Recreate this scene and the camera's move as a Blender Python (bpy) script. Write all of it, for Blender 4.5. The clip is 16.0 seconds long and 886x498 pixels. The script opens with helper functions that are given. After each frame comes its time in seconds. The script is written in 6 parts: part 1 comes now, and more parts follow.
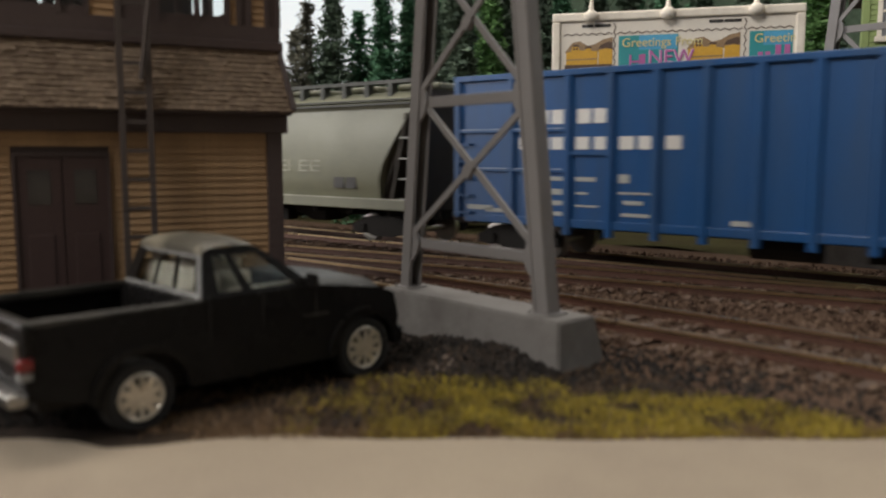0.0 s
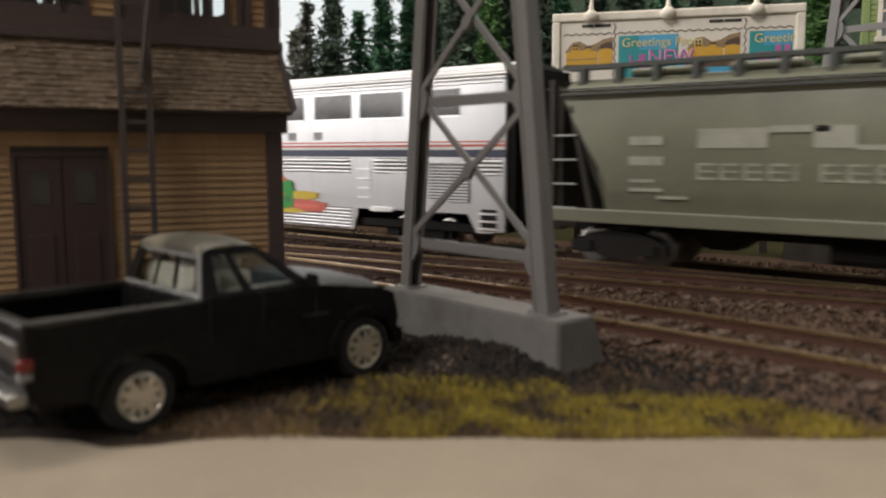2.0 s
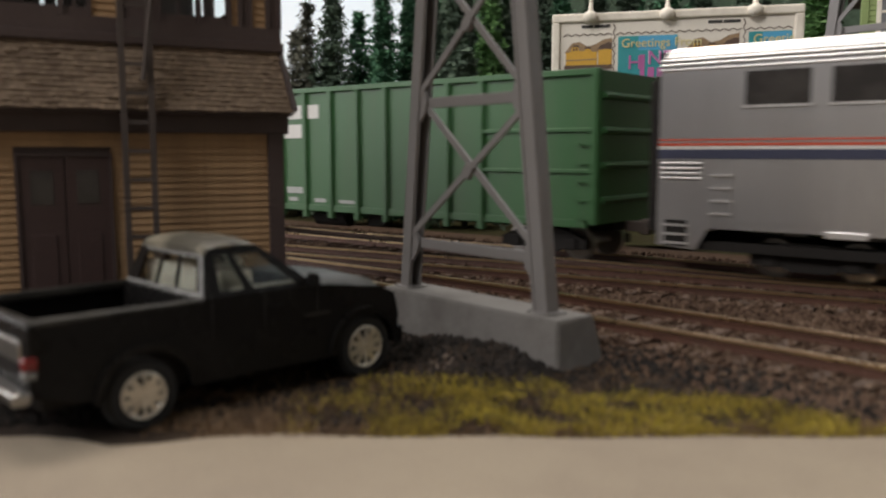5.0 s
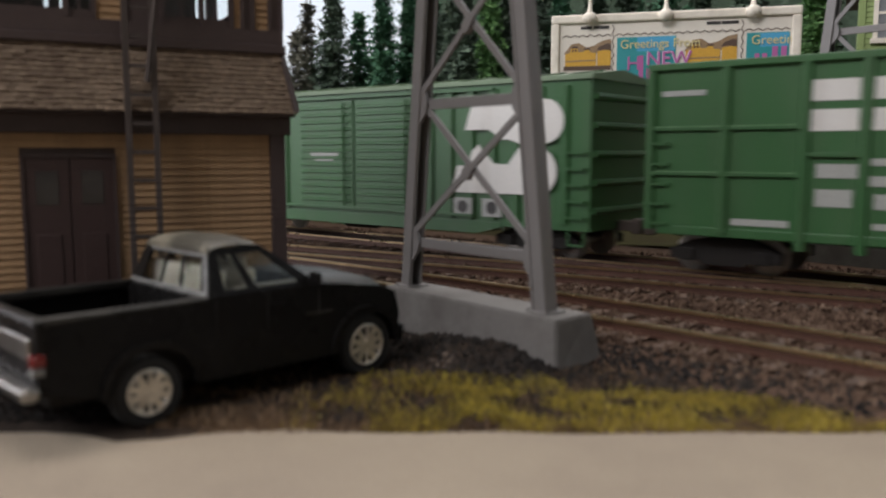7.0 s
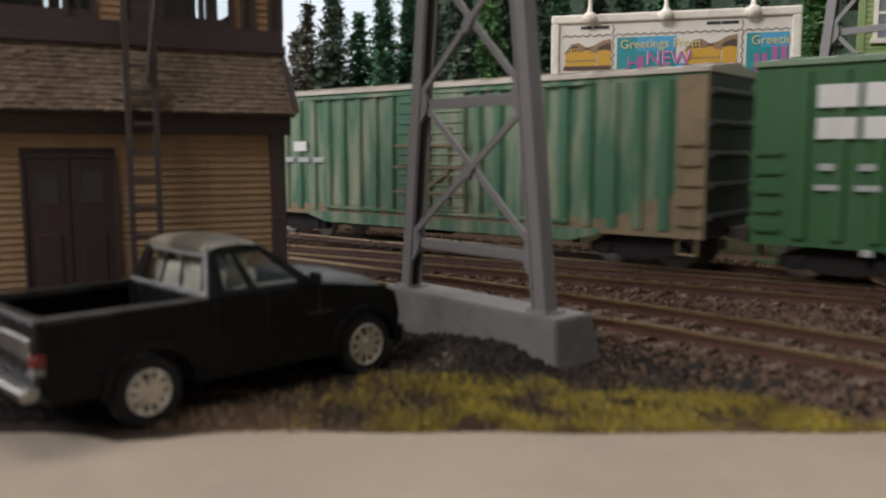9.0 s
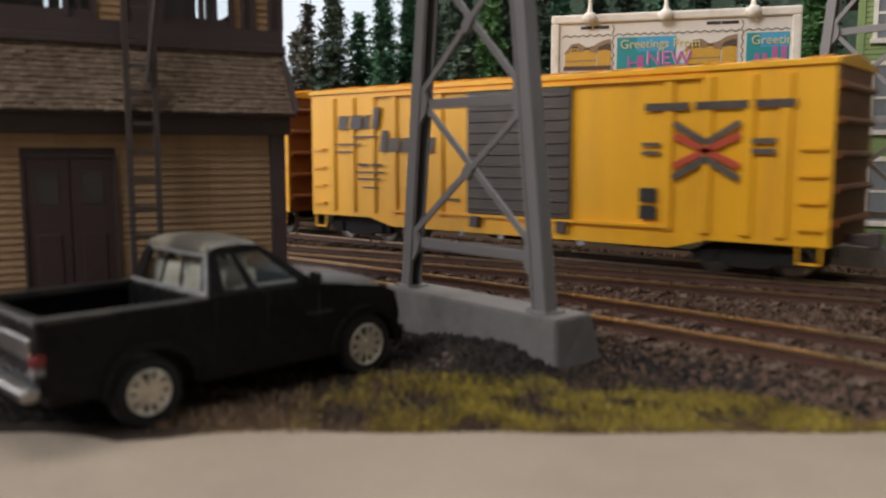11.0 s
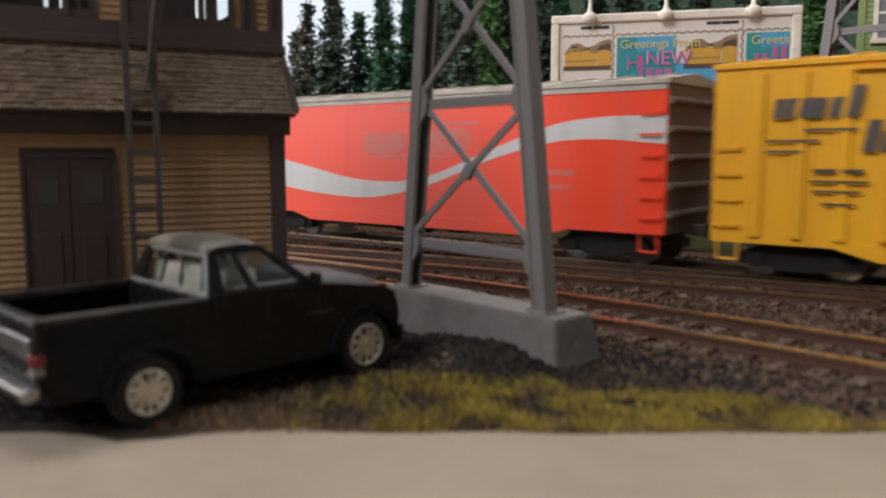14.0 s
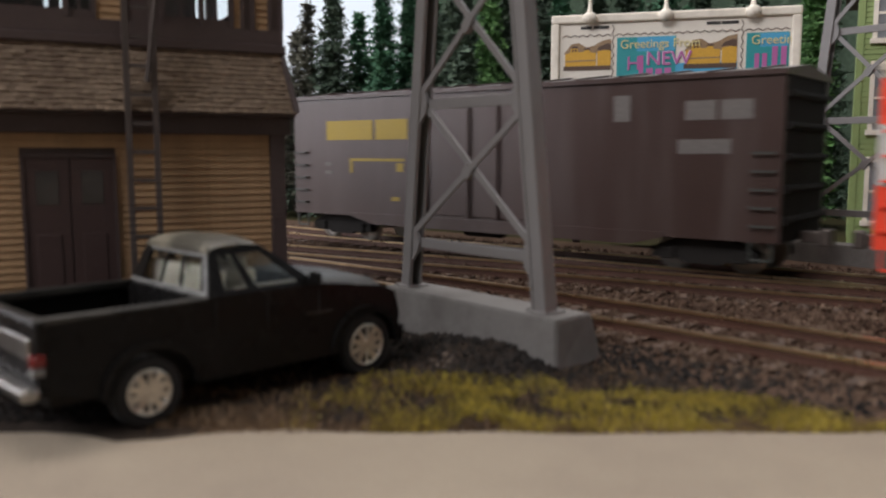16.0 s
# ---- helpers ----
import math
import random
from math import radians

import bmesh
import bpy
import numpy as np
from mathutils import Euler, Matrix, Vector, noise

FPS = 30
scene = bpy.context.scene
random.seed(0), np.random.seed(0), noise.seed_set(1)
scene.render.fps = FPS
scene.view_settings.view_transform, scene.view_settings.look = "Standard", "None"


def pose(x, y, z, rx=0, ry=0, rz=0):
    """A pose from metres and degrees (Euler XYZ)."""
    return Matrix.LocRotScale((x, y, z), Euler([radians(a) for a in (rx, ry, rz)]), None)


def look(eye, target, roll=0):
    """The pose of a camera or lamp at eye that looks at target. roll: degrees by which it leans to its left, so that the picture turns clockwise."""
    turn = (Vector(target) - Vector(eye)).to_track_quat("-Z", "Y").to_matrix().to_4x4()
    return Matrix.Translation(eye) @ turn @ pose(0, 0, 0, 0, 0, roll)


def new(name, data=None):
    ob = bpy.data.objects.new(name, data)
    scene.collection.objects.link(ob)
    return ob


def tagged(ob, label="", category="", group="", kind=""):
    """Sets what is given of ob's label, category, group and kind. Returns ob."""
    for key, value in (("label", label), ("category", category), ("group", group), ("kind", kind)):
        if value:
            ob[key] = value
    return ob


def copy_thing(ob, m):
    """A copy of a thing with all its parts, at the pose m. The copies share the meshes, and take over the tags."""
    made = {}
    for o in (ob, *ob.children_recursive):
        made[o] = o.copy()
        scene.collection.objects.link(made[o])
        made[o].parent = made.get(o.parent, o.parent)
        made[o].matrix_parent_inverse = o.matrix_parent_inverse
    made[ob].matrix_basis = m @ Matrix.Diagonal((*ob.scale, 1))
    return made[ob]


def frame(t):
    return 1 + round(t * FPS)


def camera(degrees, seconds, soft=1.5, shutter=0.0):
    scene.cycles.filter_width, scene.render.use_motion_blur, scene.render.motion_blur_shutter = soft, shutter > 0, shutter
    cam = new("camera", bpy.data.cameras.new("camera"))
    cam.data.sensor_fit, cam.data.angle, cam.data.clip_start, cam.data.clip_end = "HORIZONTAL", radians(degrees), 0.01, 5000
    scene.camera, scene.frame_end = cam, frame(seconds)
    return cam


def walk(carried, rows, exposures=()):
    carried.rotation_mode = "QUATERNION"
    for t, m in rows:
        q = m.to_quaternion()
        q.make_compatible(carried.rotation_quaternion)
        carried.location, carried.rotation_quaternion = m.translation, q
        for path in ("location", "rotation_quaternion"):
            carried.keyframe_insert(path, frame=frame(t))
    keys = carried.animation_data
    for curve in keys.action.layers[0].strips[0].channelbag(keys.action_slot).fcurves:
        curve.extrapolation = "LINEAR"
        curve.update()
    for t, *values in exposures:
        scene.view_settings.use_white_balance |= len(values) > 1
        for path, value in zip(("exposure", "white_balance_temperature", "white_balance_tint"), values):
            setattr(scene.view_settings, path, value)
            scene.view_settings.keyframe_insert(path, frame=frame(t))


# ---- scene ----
# Model railway in 1:87. Plan numbers are in metres of the full-size prototype and are multiplied by S.
S = 1 / 87.0
RAIL = 0.48          # rail top over the ground
SPEED = 9.806        # the train's speed, prototype metres a second
SECONDS = 16.0

cam = camera(56.0, SECONDS, soft=2.1, shutter=0.5)
cam.data.dof.use_dof = True
cam.data.dof.focus_distance = 0.29
cam.data.dof.aperture_fstop = 24.0


def P(x, y, z, rx=0, ry=0, rz=0):
    return pose(x * S, y * S, z * S, rx, ry, rz)


EYE_NEAR = P(-0.16, 0.20, 3.18, 83.36, 0, 39.13)
EYE_FAR = P(0.0, 0.0, 3.2, 83.36, 0, 39.13)
walk(cam, [(0.0, EYE_NEAR), (2.0, EYE_NEAR), (4.2, EYE_NEAR), (6.3, EYE_FAR), (9.0, EYE_FAR), (12.0, EYE_FAR), (16.0, EYE_FAR)],
     exposures=[(0.0, 0.0, 6650, 10), (4.2, 0.0, 6650, 10), (6.3, 0.05, 6200, 13), (16.0, 0.05, 6200, 13)])

# ---- light: a closed train room, unseen lamps overhead and one for a window side ----
# faint ambient light, added but shut out by the closed room
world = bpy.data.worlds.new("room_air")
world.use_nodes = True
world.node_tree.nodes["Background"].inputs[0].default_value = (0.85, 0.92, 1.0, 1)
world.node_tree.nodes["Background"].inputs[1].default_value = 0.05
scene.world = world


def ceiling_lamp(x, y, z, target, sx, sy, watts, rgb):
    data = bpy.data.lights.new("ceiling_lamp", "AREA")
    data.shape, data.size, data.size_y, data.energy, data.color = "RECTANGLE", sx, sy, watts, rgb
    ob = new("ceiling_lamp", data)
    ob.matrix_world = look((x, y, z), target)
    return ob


# unseen, behind the eye below the ceiling: lights house front and train sides
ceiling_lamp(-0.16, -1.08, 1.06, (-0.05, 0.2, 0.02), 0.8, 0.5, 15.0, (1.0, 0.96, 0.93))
# unseen, at table height: stands for the bright window the silver car mirrors
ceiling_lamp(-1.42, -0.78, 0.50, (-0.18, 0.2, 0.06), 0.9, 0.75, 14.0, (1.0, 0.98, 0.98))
# unseen, close under the ceiling: added to lift trees and roofs
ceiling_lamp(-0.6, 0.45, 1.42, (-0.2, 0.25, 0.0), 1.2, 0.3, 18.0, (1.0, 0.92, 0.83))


# ---- materials ----
def node(nt, kind, **values):
    n = nt.nodes.new(kind)
    for k, v in values.items():
        n.inputs[k.replace("_", " ")].default_value = v
    return n


def paint(name, rgb, rough=0.5, metal=0.0, var=0.18, fine=1400.0, coarse=120.0, bump=0.15, dirt=None, dirt_amount=0.35, streak=False, random_tint=0.0, spec=0.5, emit=0.0):
    """A procedural surface: base colour with grain and patches, optional dirt, fine relief."""
    m = bpy.data.materials.new(name)
    m.use_nodes = True
    nt = m.node_tree
    b = nt.nodes["Principled BSDF"]
    b.inputs["Metallic"].default_value = metal
    b.inputs["Specular IOR Level"].default_value = spec
    co = nt.nodes.new("ShaderNodeTexCoord")
    mp = nt.nodes.new("ShaderNodeMapping")
    nt.links.new(co.outputs["Object"], mp.inputs["Vector"])
    if streak:
        mp.inputs["Scale"].default_value = (1.0, 1.0, 0.12)
    n1 = node(nt, "ShaderNodeTexNoise", Scale=fine, Detail=3.0)
    n2 = node(nt, "ShaderNodeTexNoise", Scale=coarse, Detail=4.0, Roughness=0.6)
    nt.links.new(co.outputs["Object"], n1.inputs["Vector"])
    nt.links.new(mp.outputs["Vector"], n2.inputs["Vector"])
    mix = nt.nodes.new("ShaderNodeMix")
    mix.data_type = "RGBA"
    mix.inputs[6].default_value = tuple(c * (1 - var) for c in rgb) + (1,)
    mix.inputs[7].default_value = tuple(min(1, c * (1 + var)) for c in rgb) + (1,)
    nt.links.new(n1.outputs["Fac"], mix.inputs[0])
    out = mix.outputs[2]
    if dirt:
        ramp = nt.nodes.new("ShaderNodeMapRange")
        ramp.inputs["From Min"].default_value, ramp.inputs["From Max"].default_value = 0.45, 0.72
        ramp.inputs["To Max"].default_value = dirt_amount
        nt.links.new(n2.outputs["Fac"], ramp.inputs["Value"])
        mix2 = nt.nodes.new("ShaderNodeMix")
        mix2.data_type = "RGBA"
        nt.links.new(ramp.outputs[0], mix2.inputs[0])
        nt.links.new(out, mix2.inputs[6])
        mix2.inputs[7].default_value = (*dirt, 1)
        out = mix2.outputs[2]
    if random_tint:
        info = nt.nodes.new("ShaderNodeObjectInfo")
        mr = nt.nodes.new("ShaderNodeMapRange")
        mr.inputs["To Min"].default_value, mr.inputs["To Max"].default_value = 1 - random_tint, 1 + random_tint
        nt.links.new(info.outputs["Random"], mr.inputs["Value"])
        mul = nt.nodes.new("ShaderNodeMix")
        mul.data_type, mul.blend_type = "RGBA", "MULTIPLY"
        mul.inputs[0].default_value = 1.0
        nt.links.new(out, mul.inputs[6])
        nt.links.new(mr.outputs[0], mul.inputs[7])
        out = mul.outputs[2]
    nt.links.new(out, b.inputs["Base Color"])
    rr = nt.nodes.new("ShaderNodeMapRange")
    rr.inputs["To Min"].default_value, rr.inputs["To Max"].default_value = max(0.02, rough - 0.12), min(1, rough + 0.12)
    nt.links.new(n2.outputs["Fac"], rr.inputs["Value"])
    nt.links.new(rr.outputs[0], b.inputs["Roughness"])
    if bump:
        bp = nt.nodes.new("ShaderNodeBump")
        bp.inputs["Strength"].default_value, bp.inputs["Distance"].default_value = bump, 0.0004
        nt.links.new(n1.outputs["Fac"], bp.inputs["Height"])
        nt.links.new(bp.outputs["Normal"], b.inputs["Normal"])
    return m


def island_paint(name, stops, rough=0.9, seed_scale=60.0):
    """Loose pieces (stones, blades, needles): a colour for each piece by Random Per Island, drifting with place."""
    m = bpy.data.materials.new(name)
    m.use_nodes = True
    nt = m.node_tree
    b = nt.nodes["Principled BSDF"]
    b.inputs["Roughness"].default_value = rough
    b.inputs["Specular IOR Level"].default_value = 0.25
    g = nt.nodes.new("ShaderNodeNewGeometry")
    co = nt.nodes.new("ShaderNodeTexCoord")
    n = node(nt, "ShaderNodeTexNoise", Scale=seed_scale, Detail=2.0)
    nt.links.new(co.outputs["Object"], n.inputs["Vector"])
    add = nt.nodes.new("ShaderNodeMath")
    add.operation = "MULTIPLY_ADD"
    add.inputs[1].default_value = 0.55
    mr = nt.nodes.new("ShaderNodeMapRange")
    mr.inputs["From Min"].default_value, mr.inputs["From Max"].default_value = 0.3, 0.7
    mr.inputs["To Max"].default_value = 0.45
    nt.links.new(n.outputs["Fac"], mr.inputs["Value"])
    nt.links.new(g.outputs["Random Per Island"], add.inputs[0])
    nt.links.new(mr.outputs[0], add.inputs[2])
    cr = nt.nodes.new("ShaderNodeValToRGB")
    while len(cr.color_ramp.elements) < len(stops):
        cr.color_ramp.elements.new(0.5)
    for i, (pos, rgb) in enumerate(stops):
        cr.color_ramp.elements[i].position = pos
        cr.color_ramp.elements[i].color = (*rgb, 1)
    nt.links.new(add.outputs[0], cr.inputs["Fac"])
    nt.links.new(cr.outputs["Color"], b.inputs["Base Color"])
    return m


def glass(name, rgb=(0.9, 0.95, 0.95), rough=0.05):
    m = bpy.data.materials.new(name)
    m.use_nodes = True
    b = m.node_tree.nodes["Principled BSDF"]
    b.inputs["Base Color"].default_value = (*rgb, 1)
    b.inputs["Roughness"].default_value = rough
    b.inputs["Transmission Weight"].default_value = 1.0
    b.inputs["IOR"].default_value = 1.3
    return m


M = {
    "concrete": paint("cast_concrete", (0.155, 0.147, 0.138), 0.85, var=0.14, dirt=(0.075, 0.067, 0.06), dirt_amount=0.65, coarse=90.0),
    "tower": paint("grey_tower_plastic", (0.180, 0.170, 0.165), 0.45, var=0.06, dirt=(0.15, 0.14, 0.13), dirt_amount=0.3),
    "siding": paint("tan_siding", (0.36, 0.225, 0.115), 0.8, var=0.2, dirt=(0.17, 0.105, 0.06), dirt_amount=0.5, random_tint=0.07),
    "brown": paint("dark_brown_trim", (0.060, 0.040, 0.037), 0.6, var=0.2, dirt=(0.09, 0.07, 0.06), dirt_amount=0.25),
    "door": paint("brown_door", (0.052, 0.029, 0.026), 0.6, var=0.2),
    "ladder": paint("dark_ladder", (0.06, 0.046, 0.04), 0.75),
    "shingle": island_paint("shingles", [(0.0, (0.13, 0.092, 0.066)), (0.5, (0.20, 0.148, 0.104)), (1.0, (0.28, 0.208, 0.148))], 0.85),
    "truck": paint("gloss_black_paint", (0.009, 0.0085, 0.0083), 0.28, var=0.2, bump=0.02, dirt=(0.010, 0.009, 0.008), dirt_amount=0.3, spec=0.12),
    # cab roof: dust, plus the sheen of light from above put into colour
    "roof_dust_sheen": paint("dusty_black_paint", (0.06, 0.054, 0.04), 0.5, var=0.2, bump=0.03, dirt=(0.38, 0.34, 0.25), dirt_amount=0.65),
    "hooddust": paint("lightly_dusty_black_paint", (0.012, 0.0115, 0.010), 0.45, var=0.2, bump=0.03, dirt=(0.085, 0.078, 0.064), dirt_amount=0.6),
    "worn_trim": paint("worn_silver_trim", (0.20, 0.20, 0.19), 0.5, 0.2, var=0.15, dirt=(0.06, 0.058, 0.052), dirt_amount=0.6, coarse=500.0),
    "chrome": paint("chrome", (0.36, 0.35, 0.33), 0.3, 1.0, var=0.1, dirt=(0.2, 0.18, 0.14), dirt_amount=0.5),
    "rim": paint("bright_wheel_metal", (0.75, 0.70, 0.60), 0.38, 0.75, var=0.15, dirt=(0.22, 0.18, 0.12), dirt_amount=0.45, coarse=700.0),
    "tyre": paint("black_rubber", (0.012, 0.012, 0.012), 0.8),
    "red_lens": paint("red_lens", (0.15, 0.012, 0.012), 0.2, var=0.05, bump=0.0),
    "cabin": paint("cabin_cream", (0.66, 0.61, 0.50), 0.7),
    "glass": glass("window_glass"),
    "dark_glass": paint("smoked_glass", (0.035, 0.032, 0.030), 0.12, var=0.15, bump=0.0, dirt=(0.11, 0.1, 0.09), dirt_amount=0.4),
    "tie": paint("rusty_ties", (0.075, 0.048, 0.034), 0.9, var=0.3, random_tint=0.3),
    "rail": paint("rusty_rail", (0.085, 0.036, 0.022), 0.65, 0.1, var=0.3, dirt=(0.06, 0.03, 0.02), dirt_amount=0.6),
    # gold tint puts warm mirrored light into the worn rail metal
    "railhead": paint("worn_rail_head", (0.74, 0.55, 0.34), 0.30, 1.0, var=0.15, bump=0.05, dirt=(0.25, 0.15, 0.08), dirt_amount=0.5),
    "board": paint("white_board_paint", (0.82, 0.76, 0.65), 0.6, var=0.08, dirt=(0.42, 0.36, 0.28), dirt_amount=0.4),
    "blue": paint("blue_car_paint", (0.007, 0.066, 0.205), 0.42, var=0.12, dirt=(0.03, 0.06, 0.11), dirt_amount=0.5, streak=True),
    "green": paint("green_car_paint", (0.030, 0.108, 0.032), 0.48, var=0.12, dirt=(0.06, 0.11, 0.05), dirt_amount=0.5, streak=True),
    # pale rail edges: lamp highlights painted in together with wear
    "worn_blue": paint("worn_blue_edge", (0.30, 0.36, 0.44), 0.6, var=0.3, coarse=400.0, dirt=(0.06, 0.13, 0.26), dirt_amount=0.7),
    "worn_green": paint("worn_green_edge", (0.13, 0.24, 0.12), 0.6, var=0.3, coarse=400.0, dirt=(0.05, 0.14, 0.05), dirt_amount=0.7),
    "green_roof": paint("pale_green_roof", (0.17, 0.24, 0.15), 0.6, var=0.12),
    "weathered": paint("faded_green_paint", (0.046, 0.135, 0.072), 0.7, var=0.25, coarse=170.0, dirt=(0.40, 0.37, 0.25), dirt_amount=0.85, streak=True),
    "rusty_edge": paint("rust_and_dust", (0.23, 0.17, 0.095), 0.85, var=0.3, coarse=140.0, dirt=(0.09, 0.10, 0.06), dirt_amount=0.6),
    "yellow": paint("yellow_car_paint", (0.88, 0.44, 0.010), 0.45, var=0.06, dirt=(0.62, 0.28, 0.015), dirt_amount=0.45, streak=True),
    # end walls darker than the sides: shade of the gap in their colour
    "yellow_end_shade": paint("dull_orange_end", (0.24, 0.075, 0.008), 0.55, var=0.1),
    "car_door": paint("dark_brown_door", (0.065, 0.05, 0.04), 0.6, var=0.15, dirt=(0.12, 0.1, 0.075), dirt_amount=0.5),
    "inside": paint("red_brown_inside", (0.20, 0.042, 0.016), 0.7, var=0.15),
    "red": paint("red_car_paint", (0.95, 0.072, 0.024), 0.42, var=0.05, dirt=(0.86, 0.10, 0.06), dirt_amount=0.5, streak=True),
    "white_mark": paint("white_marking", (0.66, 0.65, 0.62), 0.6, var=0.1, dirt=(0.45, 0.42, 0.38), dirt_amount=0.5, streak=True),
    "pale_mark": paint("worn_marking", (0.36, 0.37, 0.35), 0.7, var=0.2),
    "pink_mark": paint("ghost_marking", (0.68, 0.19, 0.15), 0.6, var=0.12, coarse=420.0, dirt=(0.86, 0.09, 0.05), dirt_amount=0.9),
    "navy_mark": paint("navy_marking", (0.035, 0.04, 0.075), 0.5, var=0.15),
    "grey_mark": paint("grey_marking", (0.20, 0.20, 0.21), 0.5, 0.4, var=0.2),
    "smoke_mark": paint("faded_dark_marking", (0.085, 0.075, 0.07), 0.6, var=0.2, dirt=(0.22, 0.14, 0.05), dirt_amount=0.4),
    "black_mark": paint("black_marking", (0.03, 0.028, 0.026), 0.5, var=0.15),
    "red_mark": paint("red_marking", (0.50, 0.07, 0.03), 0.5, var=0.12),
    "grey_roof": paint("pale_roof", (0.52, 0.47, 0.39), 0.7, var=0.15, dirt=(0.22, 0.2, 0.17), dirt_amount=0.5),
    "beige_end": paint("dusty_beige_end", (0.25, 0.20, 0.15), 0.8, var=0.25),
    "brown_car": paint("brown_car_paint", (0.056, 0.033, 0.028), 0.36, var=0.2, dirt=(0.096, 0.073, 0.065), dirt_amount=0.45, streak=True),
    "faint_mark": paint("ghosted_marking", (0.15, 0.135, 0.125), 0.7, var=0.3),
    "yellow_mark": paint("yellow_marking", (0.36, 0.25, 0.02), 0.55, var=0.15),
    "hopper": paint("olive_grey_car_paint", (0.180, 0.182, 0.126), 0.45, var=0.12, dirt=(0.13, 0.13, 0.10), dirt_amount=0.5, coarse=80.0),
    "hopper_dark": paint("dark_grey_walkway", (0.058, 0.062, 0.055), 0.6, var=0.2),
    # dark brown for the hopper's end frames, plates and sheets
    "grime": paint("dark_grime", (0.040, 0.034, 0.028), 0.8, var=0.3, dirt=(0.07, 0.06, 0.048), dirt_amount=0.5),
    "silver": paint("brushed_silver", (0.54, 0.535, 0.54), 0.32, 0.86, var=0.06, fine=2600.0, bump=0.05, dirt=(0.42, 0.41, 0.40), dirt_amount=0.4, streak=True),
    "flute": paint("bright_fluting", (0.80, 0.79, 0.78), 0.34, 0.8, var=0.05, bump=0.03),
    # groove shade put into a darker metal, set between bright flutes and louvres
    "groove_shade": paint("dull_fluting_shadow_metal", (0.10, 0.098, 0.096), 0.5, 0.6, var=0.1),
    "black": paint("black_underframe", (0.020, 0.018, 0.0165), 0.8, var=0.3, spec=0.15),
    "wheel": paint("steel_wheel", (0.42, 0.40, 0.37), 0.35, 0.8, var=0.2),
    "coupler": paint("coupler_metal", (0.11, 0.09, 0.08), 0.5, 0.6),
    "spray_green": paint("green_spray_paint", (0.015, 0.26, 0.035), 0.5, var=0.15),
    "spray_orange": paint("orange_spray_paint", (0.68, 0.14, 0.035), 0.5, var=0.15),
    "spray_red": paint("coral_spray_paint", (0.60, 0.12, 0.09), 0.5, var=0.15),
    "spray_yellow": paint("yellow_spray_paint", (0.58, 0.42, 0.03), 0.5, var=0.15),
    "spray_blue": paint("slate_spray_paint", (0.055, 0.065, 0.062), 0.5, var=0.2),
    "teal": paint("teal_print", (0.03, 0.28, 0.30), 0.5, var=0.1),
    "sky_print": paint("blue_print", (0.08, 0.36, 0.58), 0.5, var=0.12),
    "pink": paint("pink_print", (0.45, 0.13, 0.34), 0.5, var=0.15),
    "paper": paint("poster_paper", (0.74, 0.69, 0.60), 0.6, var=0.05),
    "pale_pink": paint("pale_pink_print", (0.62, 0.46, 0.60), 0.5, var=0.12),
    "print_hill": paint("brown_hill_print", (0.30, 0.20, 0.11), 0.5, var=0.3),
    "gold": paint("gold_print", (0.62, 0.35, 0.04), 0.5, var=0.15),
    "print_dark": paint("dark_print", (0.10, 0.06, 0.04), 0.5, var=0.3),
    "cream_print": paint("cream_print", (0.70, 0.62, 0.30), 0.5),
}


# ---- mesh helpers (prototype metres) ----
def box(bm, x0, y0, z0, x1, y1, z1, bev=0.0):
    m = Matrix.Translation(((x0 + x1) / 2, (y0 + y1) / 2, (z0 + z1) / 2)) @ Matrix.Diagonal((abs(x1 - x0), abs(y1 - y0), abs(z1 - z0), 1))
    g = bmesh.ops.create_cube(bm, size=1, matrix=m)
    if bev:
        es = list({e for v in g["verts"] for e in v.link_edges})
        bmesh.ops.bevel(bm, geom=es, offset=bev, segments=2, affect="EDGES", profile=0.5)
    return bm


def beam(bm, a, b, w, h):
    """A bar of w x h from a to b."""
    a, b = Vector(a), Vector(b)
    q = (b - a).to_track_quat("X", "Z").to_matrix().to_4x4()
    m = Matrix.Translation((a + b) / 2) @ q @ Matrix.Diagonal(((b - a).length, w, h, 1))
    bmesh.ops.create_cube(bm, size=1, matrix=m)
    return bm


def rod(bm, a, b, r0, r1=None, seg=10):
    a, b = Vector(a), Vector(b)
    q = (b - a).to_track_quat("Z", "Y").to_matrix().to_4x4()
    bmesh.ops.create_cone(bm, cap_ends=True, segments=seg, radius1=r0, radius2=r0 if r1 is None else r1, depth=(b - a).length, matrix=Matrix.Translation((a + b) / 2) @ q)
    return bm


def plate(bm, pts, y0, y1):
    """A flat outline in x, z given thickness from y0 to y1."""
    lo = [bm.verts.new((x, y0, z)) for x, z in pts]
    hi = [bm.verts.new((x, y1, z)) for x, z in pts]
    n = len(pts)
    bm.faces.new(lo)
    bm.faces.new(hi[::-1])
    for i in range(n):
        bm.faces.new((lo[i], hi[i], hi[(i + 1) % n], lo[(i + 1) % n]))
    bmesh.ops.recalc_face_normals(bm, faces=bm.faces)
    return bm


def prism_x(bm, pts, x0, x1):
    """An outline in y, z drawn along x."""
    a = [bm.verts.new((x0, y, z)) for y, z in pts]
    b = [bm.verts.new((x1, y, z)) for y, z in pts]
    n = len(pts)
    bm.faces.new(a)
    bm.faces.new(b[::-1])
    for i in range(n):
        bm.faces.new((a[i], b[i], b[(i + 1) % n], a[(i + 1) % n]))
    bmesh.ops.recalc_face_normals(bm, faces=bm.faces)
    return bm


